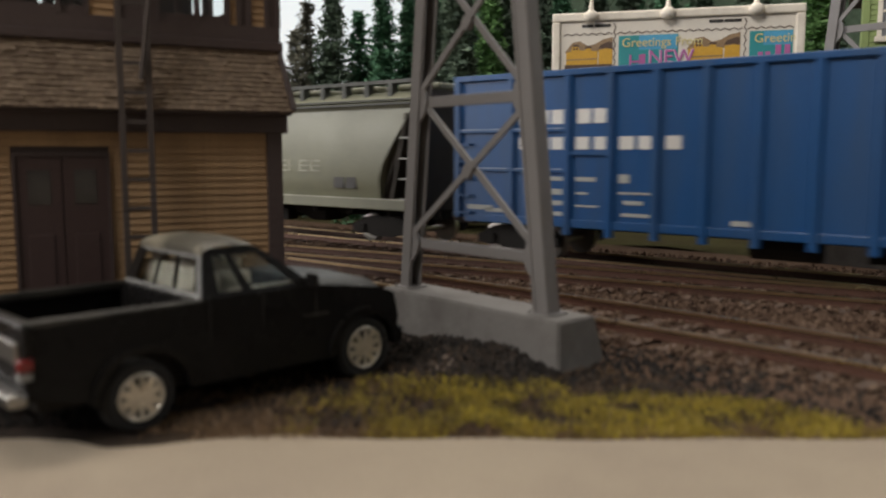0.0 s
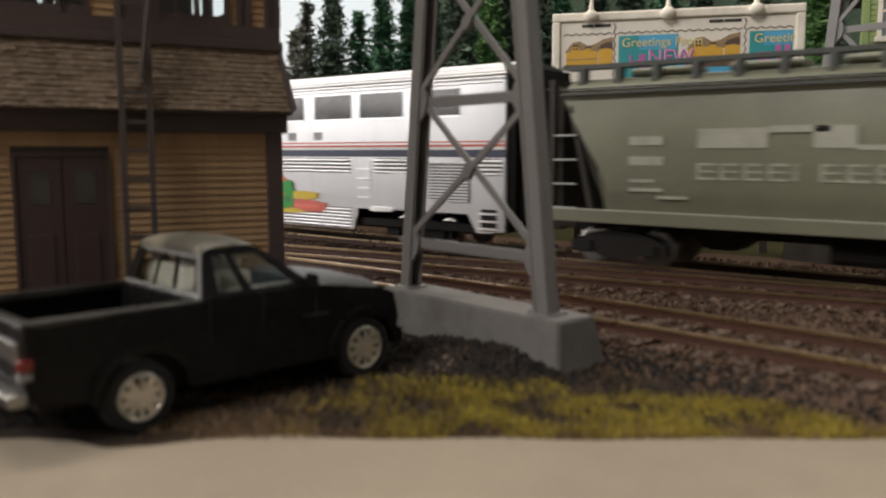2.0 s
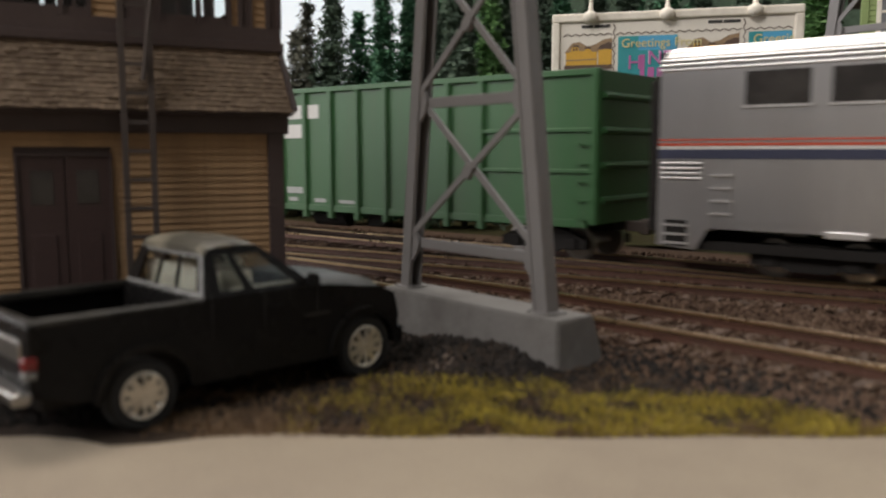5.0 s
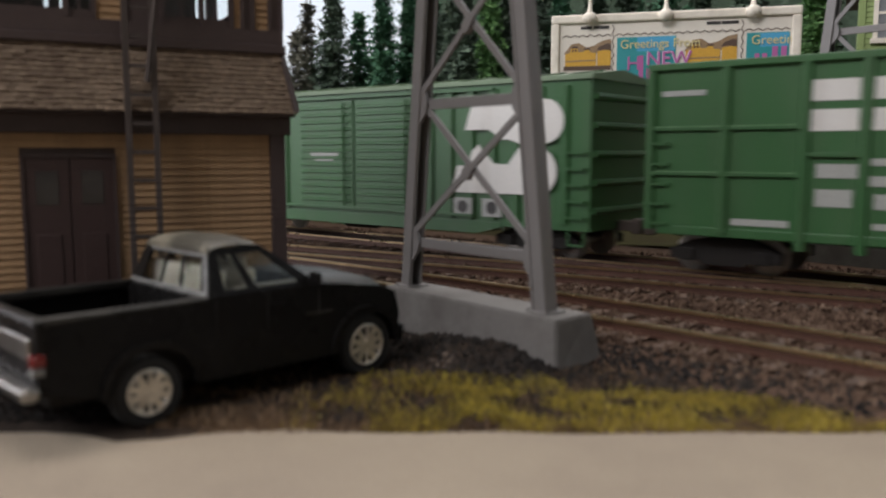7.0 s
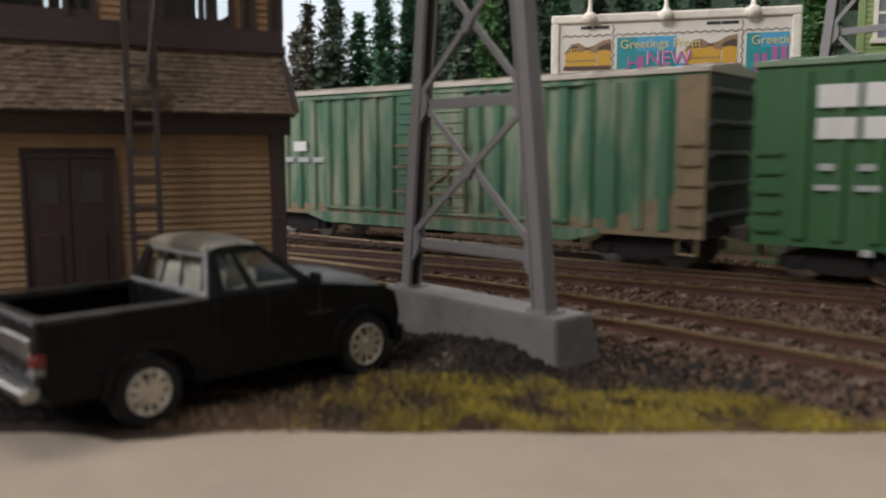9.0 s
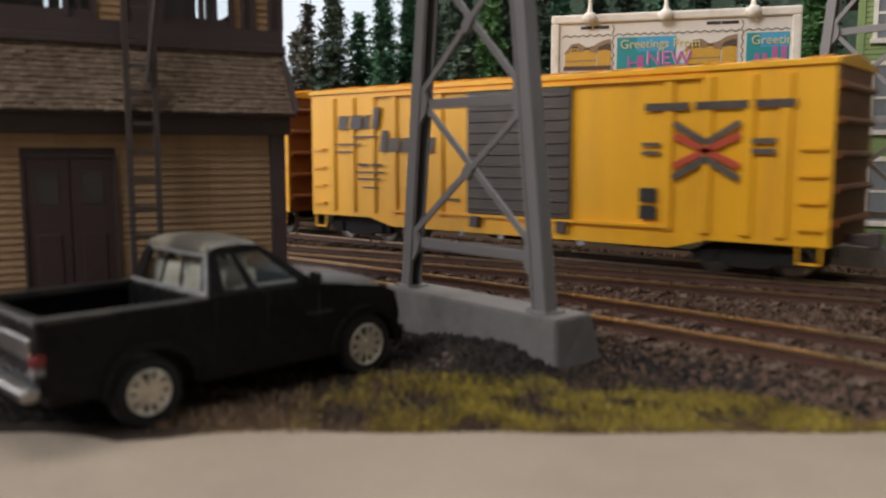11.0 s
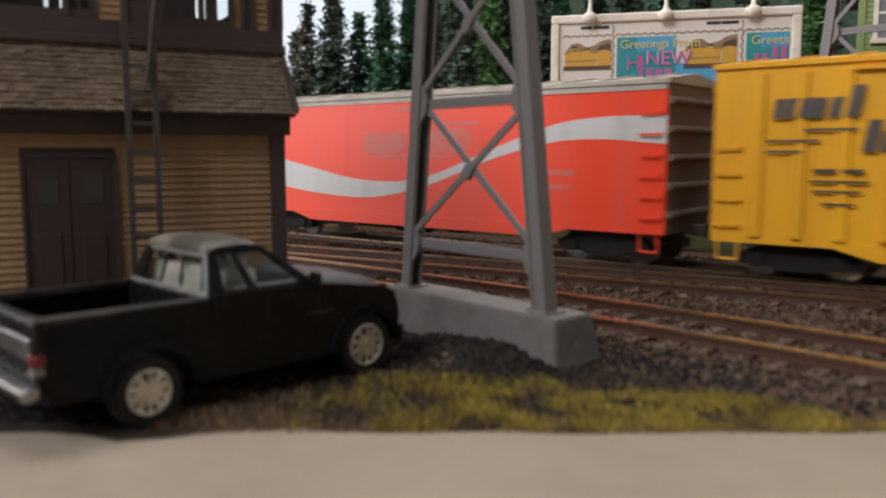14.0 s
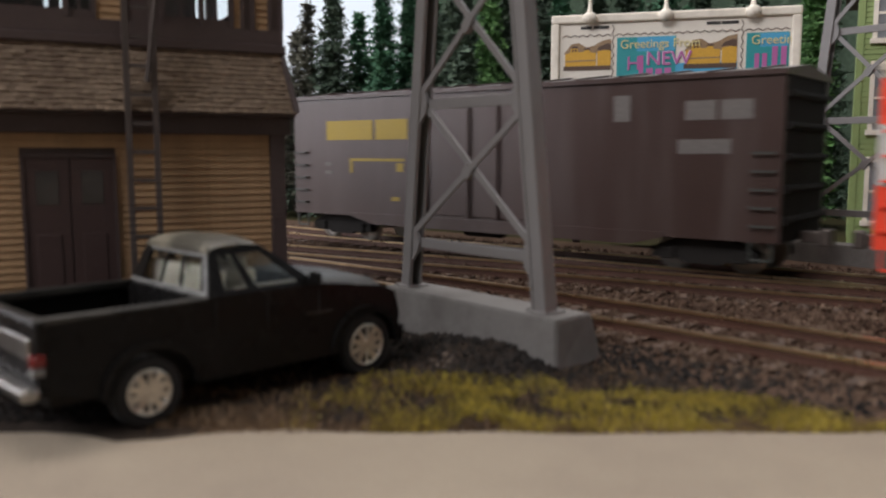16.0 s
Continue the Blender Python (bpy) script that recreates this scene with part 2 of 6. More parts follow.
def lathe(bm, profile, seg=24, axis="y"):
    """Rings of (radius, along) turned about an axis."""
    rings = []
    for r, h in profile:
        ring = []
        for i in range(seg):
            a = 2 * math.pi * i / seg
            c, s = r * math.cos(a), r * math.sin(a)
            ring.append(bm.verts.new((c, h, s) if axis == "y" else (c, s, h)))
        rings.append(ring)
    for r0, r1 in zip(rings, rings[1:]):
        for i in range(seg):
            bm.faces.new((r0[i], r0[(i + 1) % seg], r1[(i + 1) % seg], r1[i]))
    bm.faces.new(rings[0])
    bm.faces.new(rings[-1][::-1])
    bmesh.ops.recalc_face_normals(bm, faces=bm.faces)
    return bm


def mesh_of(name, bm, material, smooth=False):
    bmesh.ops.scale(bm, vec=(S, S, S), verts=bm.verts)
    me = bpy.data.meshes.new(name)
    bm.to_mesh(me)
    bm.free()
    me.materials.append(material)
    if smooth:
        me.shade_smooth()
        me.set_sharp_from_angle(angle=radians(40))
    return me


def part(name, bm, material, parent=None, label="", smooth=False, at=None):
    ob = new(name, mesh_of(name, bm, M[material] if isinstance(material, str) else material, smooth))
    ob.parent = parent
    if at is not None:
        ob.matrix_basis = at
    if label:
        tagged(ob, label)
    return ob


def again(ob, at, parent=None):
    """Another object on the same mesh, elsewhere under the same parent."""
    o = new(ob.name.split(".")[0], ob.data)
    o.parent = parent or ob.parent
    o.matrix_basis = at
    return o


def thing(name, at, label, category, group="", kind=""):
    ob = new(name)
    ob.empty_display_size = 0.01
    ob.matrix_basis = at
    return tagged(ob, label, category, group, kind)


def B():
    return bmesh.new()


def cloud(name, verts, faces, material, parent=None):
    """One mesh of loose pieces, from arrays in prototype metres."""
    me = bpy.data.meshes.new(name)
    me.from_pydata((np.asarray(verts) * S).tolist(), [], np.asarray(faces).tolist())
    me.materials.append(material)
    ob = new(name, me)
    ob.parent = parent
    return ob


# directions of the view on the plan: AHEAD away from the eye, ASIDE to its right
AHEAD = (-0.6310, 0.7758)
ASIDE = (0.7758, 0.6310)


def plan(r, f):
    return r * ASIDE[0] + f * AHEAD[0], r * ASIDE[1] + f * AHEAD[1]


# ---- the room and the ground ----
rng = np.random.default_rng(7)


def slab(name, x0, y0, z0, x1, y1, z1, material):
    ob = part(name, box(B(), x0, y0, z0, x1, y1, z1), material)
    return tagged(ob, kind="structure")


M["wall"] = paint("room_wall_paint", (0.42, 0.40, 0.37), 0.9, var=0.05)
# colour of the unseen wall stands in for the dim room behind the eye
M["wall_dark"] = paint("dark_room_wall_paint", (0.10, 0.095, 0.09), 0.9, var=0.05)
M["ceiling"] = paint("ceiling_paint", (0.70, 0.69, 0.66), 0.9, var=0.04)
M["soil"] = paint("dark_cinder_soil", (0.030, 0.023, 0.019), 0.95, spec=0.05, var=0.5, fine=900.0, coarse=70.0, bump=0.9, dirt=(0.065, 0.045, 0.029), dirt_amount=0.6)
M["road"] = paint("pale_concrete_road", (0.272, 0.228, 0.172), 0.9, spec=0.2, var=0.18, fine=1600.0, coarse=35.0, bump=0.5, dirt=(0.215, 0.176, 0.138), dirt_amount=0.7)
M["bed"] = paint("ballast_bed", (0.075, 0.047, 0.032), 0.95, spec=0.1, var=0.5, fine=1000.0, coarse=60.0, bump=1.0, dirt=(0.06, 0.04, 0.03), dirt_amount=0.7)
M["sky"] = paint("painted_sky", (0.70, 0.78, 0.84), 0.9, var=0.02, bump=0.0, coarse=4.0, dirt=(0.86, 0.88, 0.9), dirt_amount=0.8)
# the backdrop board glows a little: added brightness, no lamp in it
M["sky"].node_tree.nodes["Principled BSDF"].inputs["Emission Color"].default_value = (0.82, 0.9, 0.95, 1)
M["sky"].node_tree.nodes["Principled BSDF"].inputs["Emission Strength"].default_value = 0.22
M["hill"] = paint("painted_forest", (0.06, 0.088, 0.06), 0.9, var=0.7, fine=260.0, coarse=40.0, streak=True, spec=0.1, bump=0.2, dirt=(0.02, 0.03, 0.022), dirt_amount=0.7)

slab("ground", -192, -130, -1.2, 170, 72, 0.0, "soil")
slab("backdrop", -192, 68, 0.0, 170, 70, 75, "sky")
slab("wall_left", -194, -130, 0, -192, 70, 130, "wall")
slab("wall_right", 170, -130, 0, 172, 70, 130, "wall")
slab("wall_behind", -192, -132, 0, 170, -130, 130, "wall_dark")
slab("wall_front", -192, 70.2, 0, 170, 72, 130, "wall")
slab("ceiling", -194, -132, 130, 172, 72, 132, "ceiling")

# a low ridge of painted woods along the backdrop
ridge = B()
xs = np.linspace(-165, 165, 420)
pts = [(x, (7.5 if x < -60 else 21.0) + 2.0 * noise.noise((x * 0.06, 3.0, 0.0)) + 2.4 * noise.noise((x * 0.6, 9.0, 0.0))) for x in xs]
plate(ridge, [(-165, 0.0)] + pts + [(165, 0.0)], 66.6, 67.6)
tagged(part("backdrop_woods", ridge, "hill"), "dark painted wooded ridge on the layout backdrop", "backdrop", kind="structure")

# pale road in front, with a ragged edge
road = B()
edge = []
for r in np.linspace(-100, 100, 420):
    f = 9.12 + 0.12 * noise.noise((r * 0.7, 0.3, 0.0)) + 0.08 * noise.noise((r * 2.7, 4.3, 0.0)) + 0.03 * noise.noise((r * 9.0, 1.3, 0.0))
    # soft shadow of the pickup's tail, shaped as a dip in the edge
    f -= 0.3 * math.exp(-((r + 3.4) / 0.6) ** 2)
    edge.append(plan(r, f))
outline = edge + [plan(100, -45), plan(-100, -45)]
lo = [road.verts.new((x, y, 0.004)) for x, y in outline]
hi = [road.verts.new((x, y, 0.05)) for x, y in outline]
road.faces.new(hi)
for i in range(len(lo)):
    road.faces.new((lo[i], lo[(i + 1) % len(lo)], hi[(i + 1) % len(lo)], hi[i]))
bmesh.ops.recalc_face_normals(road, faces=road.faces)
tagged(part("road", road, "road"), "pale sandy concrete road surface", "road", kind="structure")


# ---- tracks ----
def line_a(x):
    return 13.17 - 0.079 * (x + 8.58) - 0.00455 * (x + 8.58) ** 2


def line_b(x):
    return 15.64 + 0.143 * (x + 17.57)


def line_c(x):
    return 19.45


BED = 0.24

bed = B()
n = 240
rows = []
for i in range(n):
    x = -190 + 358 * i / (n - 1)
    xa = max(-22.0, min(12.0, x))
    y0 = line_a(xa) - 1.45 + 0.12 * noise.noise((x * 0.9, 0, 0))
    rows.append([bed.verts.new(p) for p in ((x, y0 - 0.55, 0.006), (x, y0, BED), (x, 24.0, BED), (x, 25.2, 0.006))])
for a, b in zip(rows, rows[1:]):
    for j in range(3):
        bed.faces.new((a[j], b[j], b[j + 1], a[j + 1]))
bmesh.ops.recalc_face_normals(bed, faces=bed.faces)
tagged(part("track_bed", bed, "bed"), "brown gravel bed under the tracks", "track bed", kind="structure")


def rail_strip(fn, off, x0, x1, z0, z1, w):
    bm = B()
    rows = []
    n = max(8, int((x1 - x0) / 1.2))
    for i in range(n + 1):
        x = x0 + (x1 - x0) * i / n
        d = (fn(x + 0.1) - fn(x - 0.1)) / 0.2
        k = math.hypot(1, d)
        nx, ny = -d / k, 1 / k
        c = [(x + nx * (off + s * w), fn(x) + ny * (off + s * w), z) for s, z in ((-0.5, z0), (0.5, z0), (0.5, z1), (-0.5, z1))]
        rows.append([bm.verts.new(p) for p in c])
    for a, b in zip(rows, rows[1:]):
        for j in range(4):
            bm.faces.new((a[j], b[j], b[(j + 1) % 4], a[(j + 1) % 4]))
    bm.faces.new(rows[0])
    bm.faces.new(rows[-1][::-1])
    bmesh.ops.recalc_face_normals(bm, faces=bm.faces)
    return bm


def track(fn, x0, x1, label):
    t = thing("railway_track", Matrix(), label, "railway track", "tracks of the layout", "structure")
    for off in (-0.7525, 0.7525):
        foot = rail_strip(fn, off, x0, x1, 0.30, 0.335, 0.17)
        r = part("rail", foot, "rail", t)
        part("rail_web", rail_strip(fn, off, x0, x1, 0.335, 0.43, 0.045), "rail", r)
        part("rail_head", rail_strip(fn, off, x0, x1, 0.43, RAIL, 0.10), "railhead", r, "worn bright rail head")
    tie = None
    rest = []
    x = x0
    while x < x1:
        d = math.degrees(math.atan((fn(x + 0.1) - fn(x - 0.1)) / 0.2))
        if not -52 < x < 24:
            rest.append(x)
            x += 0.56
            continue
        at = P(x, fn(x), 0.30 - 0.085, 0, random.uniform(-0.5, 0.5), d + random.uniform(-0.8, 0.8))
        if tie is None:
            tie = part("tie", box(B(), -0.12, -1.3, -0.085, 0.12, 1.3, 0.085, 0.015), "tie", t, at=at)
        else:
            again(tie, at)
        x += 0.56
    if rest:
        bm = B()
        for k in rest:
            box(bm, k - 0.12, fn(k) - 1.3, 0.13, k + 0.12, fn(k) + 1.3, 0.30)
        tagged(part("far_ties", bm, "tie", t), kind="stuff")
    return t


track(line_c, -190, 168, "running track with rusty rails on brown ties")
track(line_b, -31, -3.4, "converging track with bright rail heads")
track(line_a, -23, 12, "curving siding with rusty rails half sunk in gravel")


# ---- loose stones and grass ----
def stones(name, centres, sizes, material):
    base = np.array([(1, 0, 0), (-1, 0, 0), (0, 1, 0), (0, -1, 0), (0, 0, 1), (0, 0, -1)], float)
    tri = np.array([(0, 2, 4), (2, 1, 4), (1, 3, 4), (3, 0, 4), (2, 0, 5), (1, 2, 5), (3, 1, 5), (0, 3, 5)])
    n = len(centres)
    v = base[None] * rng.uniform(0.55, 1.25, (n, 6, 3)) + rng.uniform(-0.35, 0.35, (n, 6, 3))
    v = v * np.asarray(sizes)[:, None, None] * 0.5 + np.asarray(centres)[:, None, :]
    f = tri[None] + (np.arange(n) * 6)[:, None, None]
    return cloud(name, v.reshape(-1, 3), f.reshape(-1, 3), material)


pts, szs = [], []
while len(pts) < 27000:
    x = rng.uniform(-26, 6)
    ya = line_a(max(-22.0, min(12.0, x)))
    y = rng.uniform(ya - 1.65, 22.5)
    dist = -x * 0.631 + y * 0.776
    if rng.random() > (13.0 / max(10.0, dist)) ** 1.5:
        continue
    ds = [abs(y - line_a(x)), abs(y - line_c(x))] + ([abs(y - line_b(x))] if x < -3 else [])
    on_rail = any(abs(d - 0.7525) < 0.13 for d in ds)
    if on_rail:
        continue
    near = min(ds)
    z = BED + (0.05 if near < 1.35 else 0.03)
    if y < ya - 1.45:
        z = max(0.02, BED * (1 - (ya - 1.45 - y) / 0.55))
    if near < 1.3 and rng.random() < 0.35:
        continue
    pts.append((x, y, z + rng.uniform(-0.03, 0.04)))
    szs.append(rng.uniform(0.045, 0.125))
M["ballast"] = island_paint("ballast_stones", [(0.0, (0.022, 0.013, 0.010)), (0.35, (0.066, 0.039, 0.026)), (0.7, (0.130, 0.086, 0.060)), (1.0, (0.22, 0.165, 0.122))], 0.95)
tagged(stones("ballast", pts, szs, M["ballast"]), "brown and grey crushed stone ballast", "ballast", kind="stuff")

pts, szs = [], []
while len(pts) < 15000:
    r, f = rng.uniform(-6, 9), rng.uniform(9.6, 15.0)
    x, y = plan(r, f)
    over = y - (line_a(max(-22.0, min(12.0, x))) - 2.0)
    if over > 0.6:
        continue
    pts.append((x, y, 0.015 + max(0.0, over) * 0.4))
    szs.append(rng.uniform(0.04, 0.12))
# stone tones darkened, partly for the pickup's shadow near the footing
M["cinder"] = island_paint("cinder_stones", [(0.0, (0.008, 0.0075, 0.0075)), (0.55, (0.020, 0.017, 0.0155)), (0.88, (0.045, 0.034, 0.026)), (1.0, (0.22, 0.17, 0.14))], 0.95)
tagged(stones("cinders", pts, szs, M["cinder"]), "dark cinders strewn round the tower footing", "cinders", kind="stuff")


def blades(name, roots, heights, material, lean=0.5):
    n = len(roots)
    roots = np.asarray(roots)
    a = rng.uniform(0, 2 * math.pi, n)
    w = rng.uniform(0.005, 0.012, n)
    side = np.stack([np.cos(a) * w, np.sin(a) * w, np.zeros(n)], 1)
    b = rng.uniform(0, 2 * math.pi, n)
    k = rng.uniform(0.1, 1.0, n) * lean * heights
    tip = roots + np.stack([np.cos(b) * k, np.sin(b) * k, heights], 1)
    v = np.stack([roots - side, roots + side, tip], 1)
    f = (np.arange(n) * 3)[:, None] + np.array([0, 1, 2])[None]
    return cloud(name, v.reshape(-1, 3), f, material)


def grass_density(r, f):
    """Thick in a band along the road, thinning into the cinders."""
    band = 10.55 + 0.35 * noise.noise((r * 0.5, 1.7, 0.0)) + (0.65 if -1.2 < r < 1.6 else 0.45 if r > 4.6 else 0.0)
    d = 1.0 if f < band else max(0.0, 1 - (f - band) / 0.5)
    return d * (0.50 + (0.3 if r > 4.8 else 0.0) + 1.35 * noise.noise((r * 1.3, f * 1.8, 2.0)) + 0.5 * noise.noise((r * 4.0, f * 5.0, 7.0)))


roots, hs, dry, dhs = [], [], [], []
while len(roots) < 46000:
    r, f = rng.uniform(-3.4, 9.5), rng.uniform(9.12, 11.8)
    if rng.random() > grass_density(r, f):
        continue
    fade = min(1.0, max(0.0, (r + 2.1) / 2.6))
    x, y = plan(r, f)
    if rng.random() < fade:
        roots.append((x, y, 0.0))
        hs.append(rng.uniform(0.03, 0.13))
    elif rng.random() < 0.4:
        dry.append((x, y, 0.0))
        dhs.append(rng.uniform(0.04, 0.14))
while len(dry) < 22000:
    r, f = rng.uniform(-2.8, 9.0), 9.1 + 3.2 * rng.random() ** 1.6
    x, y = plan(r, f)
    dry.append((x, y, 0.0))
    dhs.append(rng.uniform(0.04, 0.13))
M["grass"] = island_paint("yellow_green_grass", [(0.0, (0.13, 0.085, 0.035)), (0.3, (0.235, 0.18, 0.028)), (0.65, (0.43, 0.34, 0.042)), (1.0, (0.56, 0.44, 0.12))], 0.9, 45.0)
M["drygrass"] = island_paint("dry_grass", [(0.0, (0.050, 0.030, 0.019)), (0.5, (0.135, 0.082, 0.044)), (1.0, (0.27, 0.185, 0.115))], 0.9, 25.0)
tagged(blades("grass", roots, np.array(hs), M["grass"], 1.4), "yellow-green static grass along the road edge", "grass", kind="stuff")
tagged(blades("dry_grass", dry, np.array(dhs), M["drygrass"], 1.2), "short dry brown grass on dark soil", "grass", kind="stuff")


# ---- conifers ----
def crown(h, r, seed, sparse=1.0):
    """Needle sprays on drooping whorled branches."""
    g = np.random.default_rng(seed)
    v, f = [], []
    layers = int(h * 3.6)
    for i in range(layers):
        u = (i + g.uniform(-0.3, 0.3)) / layers
        z = h * (0.07 + 0.93 * u)
        reach = 1.42 * r * max(0.05, (1 - u) ** 0.75) * g.uniform(0.75, 1.12)
        for _ in range(max(5, int(15 * sparse * (1 - 0.45 * u)))):
            a = g.uniform(0, 2 * math.pi)
            L = reach * g.uniform(0.55, 1.12)
            steps = max(3, int(L / 0.2))
            for k in range(steps):
                q = (k + 1) / steps
                c = np.array([math.cos(a) * L * q, math.sin(a) * L * q, z - 0.28 * L * q * q + 0.08 * L * q])
                s = 0.17 * (1.15 - 0.5 * q)
                for _ in range(5):
                    p = c + g.normal(0, 0.09, (1, 3)) + g.normal(0, s, (3, 3)) * np.array([1, 1, 0.5])
                    f.append((len(v), len(v) + 1, len(v) + 2))
                    v.extend(p)
    return np.array(v), np.array(f)


M["bark"] = paint("conifer_bark", (0.05, 0.035, 0.025), 0.9, var=0.3)
M["fir_dark"] = island_paint("dark_fir_needles", [(0.0, (0.050, 0.070, 0.053)), (0.6, (0.095, 0.138, 0.098)), (1.0, (0.18, 0.24, 0.165))], 0.9)
M["fir_green"] = island_paint("green_fir_needles", [(0.0, (0.045, 0.105, 0.065)), (0.6, (0.085, 0.205, 0.120)), (1.0, (0.185, 0.35, 0.205))], 0.9)
M["fir_light"] = island_paint("light_fir_needles", [(0.0, (0.056, 0.125, 0.044)), (0.6, (0.138, 0.275, 0.094)), (1.0, (0.250, 0.413, 0.175))], 0.9)
M["fir_grey"] = island_paint("grey_fir_needles", [(0.0, (0.055, 0.055, 0.040)), (0.6, (0.14, 0.14, 0.108)), (1.0, (0.26, 0.26, 0.21))], 0.9)

TREE_LABEL = {"fir_dark": "dark bottle-brush conifer with dense needles", "fir_green": "green model conifer behind the railway", "fir_light": "light green model conifer", "fir_grey": "thin greyish conifer with sparse needles"}
tree_kinds = {}


def tree(kind, h, r, at, seed):
    key = (kind, seed)
    if key not in tree_kinds:
        t = thing("conifer", at, TREE_LABEL[kind], "tree", "conifers behind the tracks")
        trunk = B()
        rod(trunk, (0, 0, -0.3), (0, 0, h * 0.97), r * 0.11, 0.02, 8)
        part("trunk", trunk, "bark", t)
        v, f = crown(h, r, seed, 0.45 if kind == "fir_grey" else 1.0)
        cloud("crown", v, f, M[kind], t)
        tree_kinds[key] = t
        return t
    return copy_thing(tree_kinds[key], at)


# (side, ahead, height, radius, kind)
TREES = [(-8.0, 42, 7.6, 1.2, "fir_grey"), (-7.4, 43, 9.3, 1.1, "fir_grey"), (-6.7, 42, 10.6, 1.0, "fir_grey"), (-8.4, 46, 7.4, 1.6, "fir_green"), (-6.2, 46, 8.4, 1.6, "fir_grey"),
         (-5.4, 42, 11.2, 2.0, "fir_dark"), (-4.3, 44, 10.4, 1.5, "fir_green"), (-3.0, 43, 12.2, 1.5, "fir_green"), (-2.5, 36, 7.6, 1.5, "fir_green"), (-3.7, 47, 8.5, 1.9, "fir_dark"),
         (-1.75, 44, 12.2, 1.4, "fir_green"), (-0.6, 42, 11.0, 1.3, "fir_dark"), (0.6, 40, 11.6, 1.2, "fir_dark"), (0.9, 35, 7.6, 1.3, "fir_dark"), (2.2, 40, 11.4, 1.3, "fir_light"),
         (3.2, 41, 11.8, 1.3, "fir_dark"), (4.4, 38, 11.0, 1.25, "fir_dark"), (5.6, 41, 12.0, 1.3, "fir_green"), (7.0, 39, 11.4, 1.4, "fir_dark"), (8.6, 40, 12.0, 1.3, "fir_dark"),
         (10.2, 39, 11.6, 1.4, "fir_green"), (11.8, 39, 12.0, 1.4, "fir_dark"), (13.3, 38, 11.4, 1.3, "fir_dark"), (15.2, 35, 12.0, 0.9, "fir_light"), (15.9, 35.5, 11.4, 1.0, "fir_dark"), (18.6, 42, 12.0, 1.5, "fir_dark")]
for i, (r, f, h, w, kind) in enumerate(TREES):
    x, y = plan(r, f)
    tree(kind, h, w, P(x, y, 0, 0, 0, 40 * i), i)
for i in range(64):
    r = -7.0 + i * 0.46 + random.uniform(-0.5, 0.5)
    f = random.uniform(47, 56) if r > -4 else random.uniform(50, 54)
    if -10 < r < -1.2:
        continue
    x, y = plan(r, f)
    src = random.choice([5, 11, 12, 15, 17, 18, 19])
    if y < 64:
        tree(TREES[src][4], 0, 0, P(x, y, 0, 0, 0, random.uniform(0, 360)), src)

# olive ground cover beyond the tracks
cover = B()
rows = []
for i in range(60):
    x = -120 + 160 * i / 59
    rows.append([cover.verts.new((x, 25.4 + 3.4 * j, 0.02 + 0.35 * max(0.0, noise.noise((x * 0.21, j * 0.8, 5.0))))) for j in range(13)])
for a, b in zip(rows, rows[1:]):
    for j in range(12):
        cover.faces.new((a[j], b[j], b[j + 1], a[j + 1]))
bmesh.ops.recalc_face_normals(cover, faces=cover.faces)
M["moss"] = paint("olive_ground_foam", (0.035, 0.033, 0.014), 0.95, var=0.5, fine=500.0, coarse=45.0, bump=0.8, dirt=(0.03, 0.024, 0.015), dirt_amount=0.8, spec=0.05)
tagged(part("ground_cover", cover, "moss"), "olive ground foam under the trees", "ground cover", kind="structure")

# dark soil banked against the footing, the pickup's shadow put partly into its tone
mound = B()
bank = []
rows = []
for i in range(25):
    u = i / 24
    r, f = -0.75 + 2.2 * u, 13.95 - 2.3 * u
    k = math.sin(math.pi * min(1, max(0, u))) ** 0.8
    ring = []
    for j in range(9):
        q = j / 8
        x, y = plan(r + 0.25 - 0.75 * q, f + 0.05 - 0.95 * q)
        z = 0.004 + 0.24 * k * math.cos(math.pi / 2 * q) ** 1.2 * (1 + 0.3 * noise.noise((i * 0.23, j * 0.3, 3.0))) + 0.05 * abs(noise.noise((i * 1.9, j * 1.7, 8.0)))
        ring.append(mound.verts.new((x, y, z)))
        for _ in range(7):
            bank.append((x + rng.uniform(-0.09, 0.09), y + rng.uniform(-0.09, 0.09), z + rng.uniform(-0.01, 0.02)))
    rows.append(ring)
for a, b in zip(rows, rows[1:]):
    for j in range(8):
        mound.faces.new((a[j], b[j], b[j + 1], a[j + 1]))
bmesh.ops.recalc_face_normals(mound, faces=mound.faces)
tagged(part("soil_bank", mound, "soil", smooth=False), "dark rough soil banked against the footing", "soil", kind="structure")
tagged(stones("bank_cinders", bank, rng.uniform(0.04, 0.13, len(bank)), M["cinder"]), "dark cinders on the soil bank", "cinders", kind="stuff")


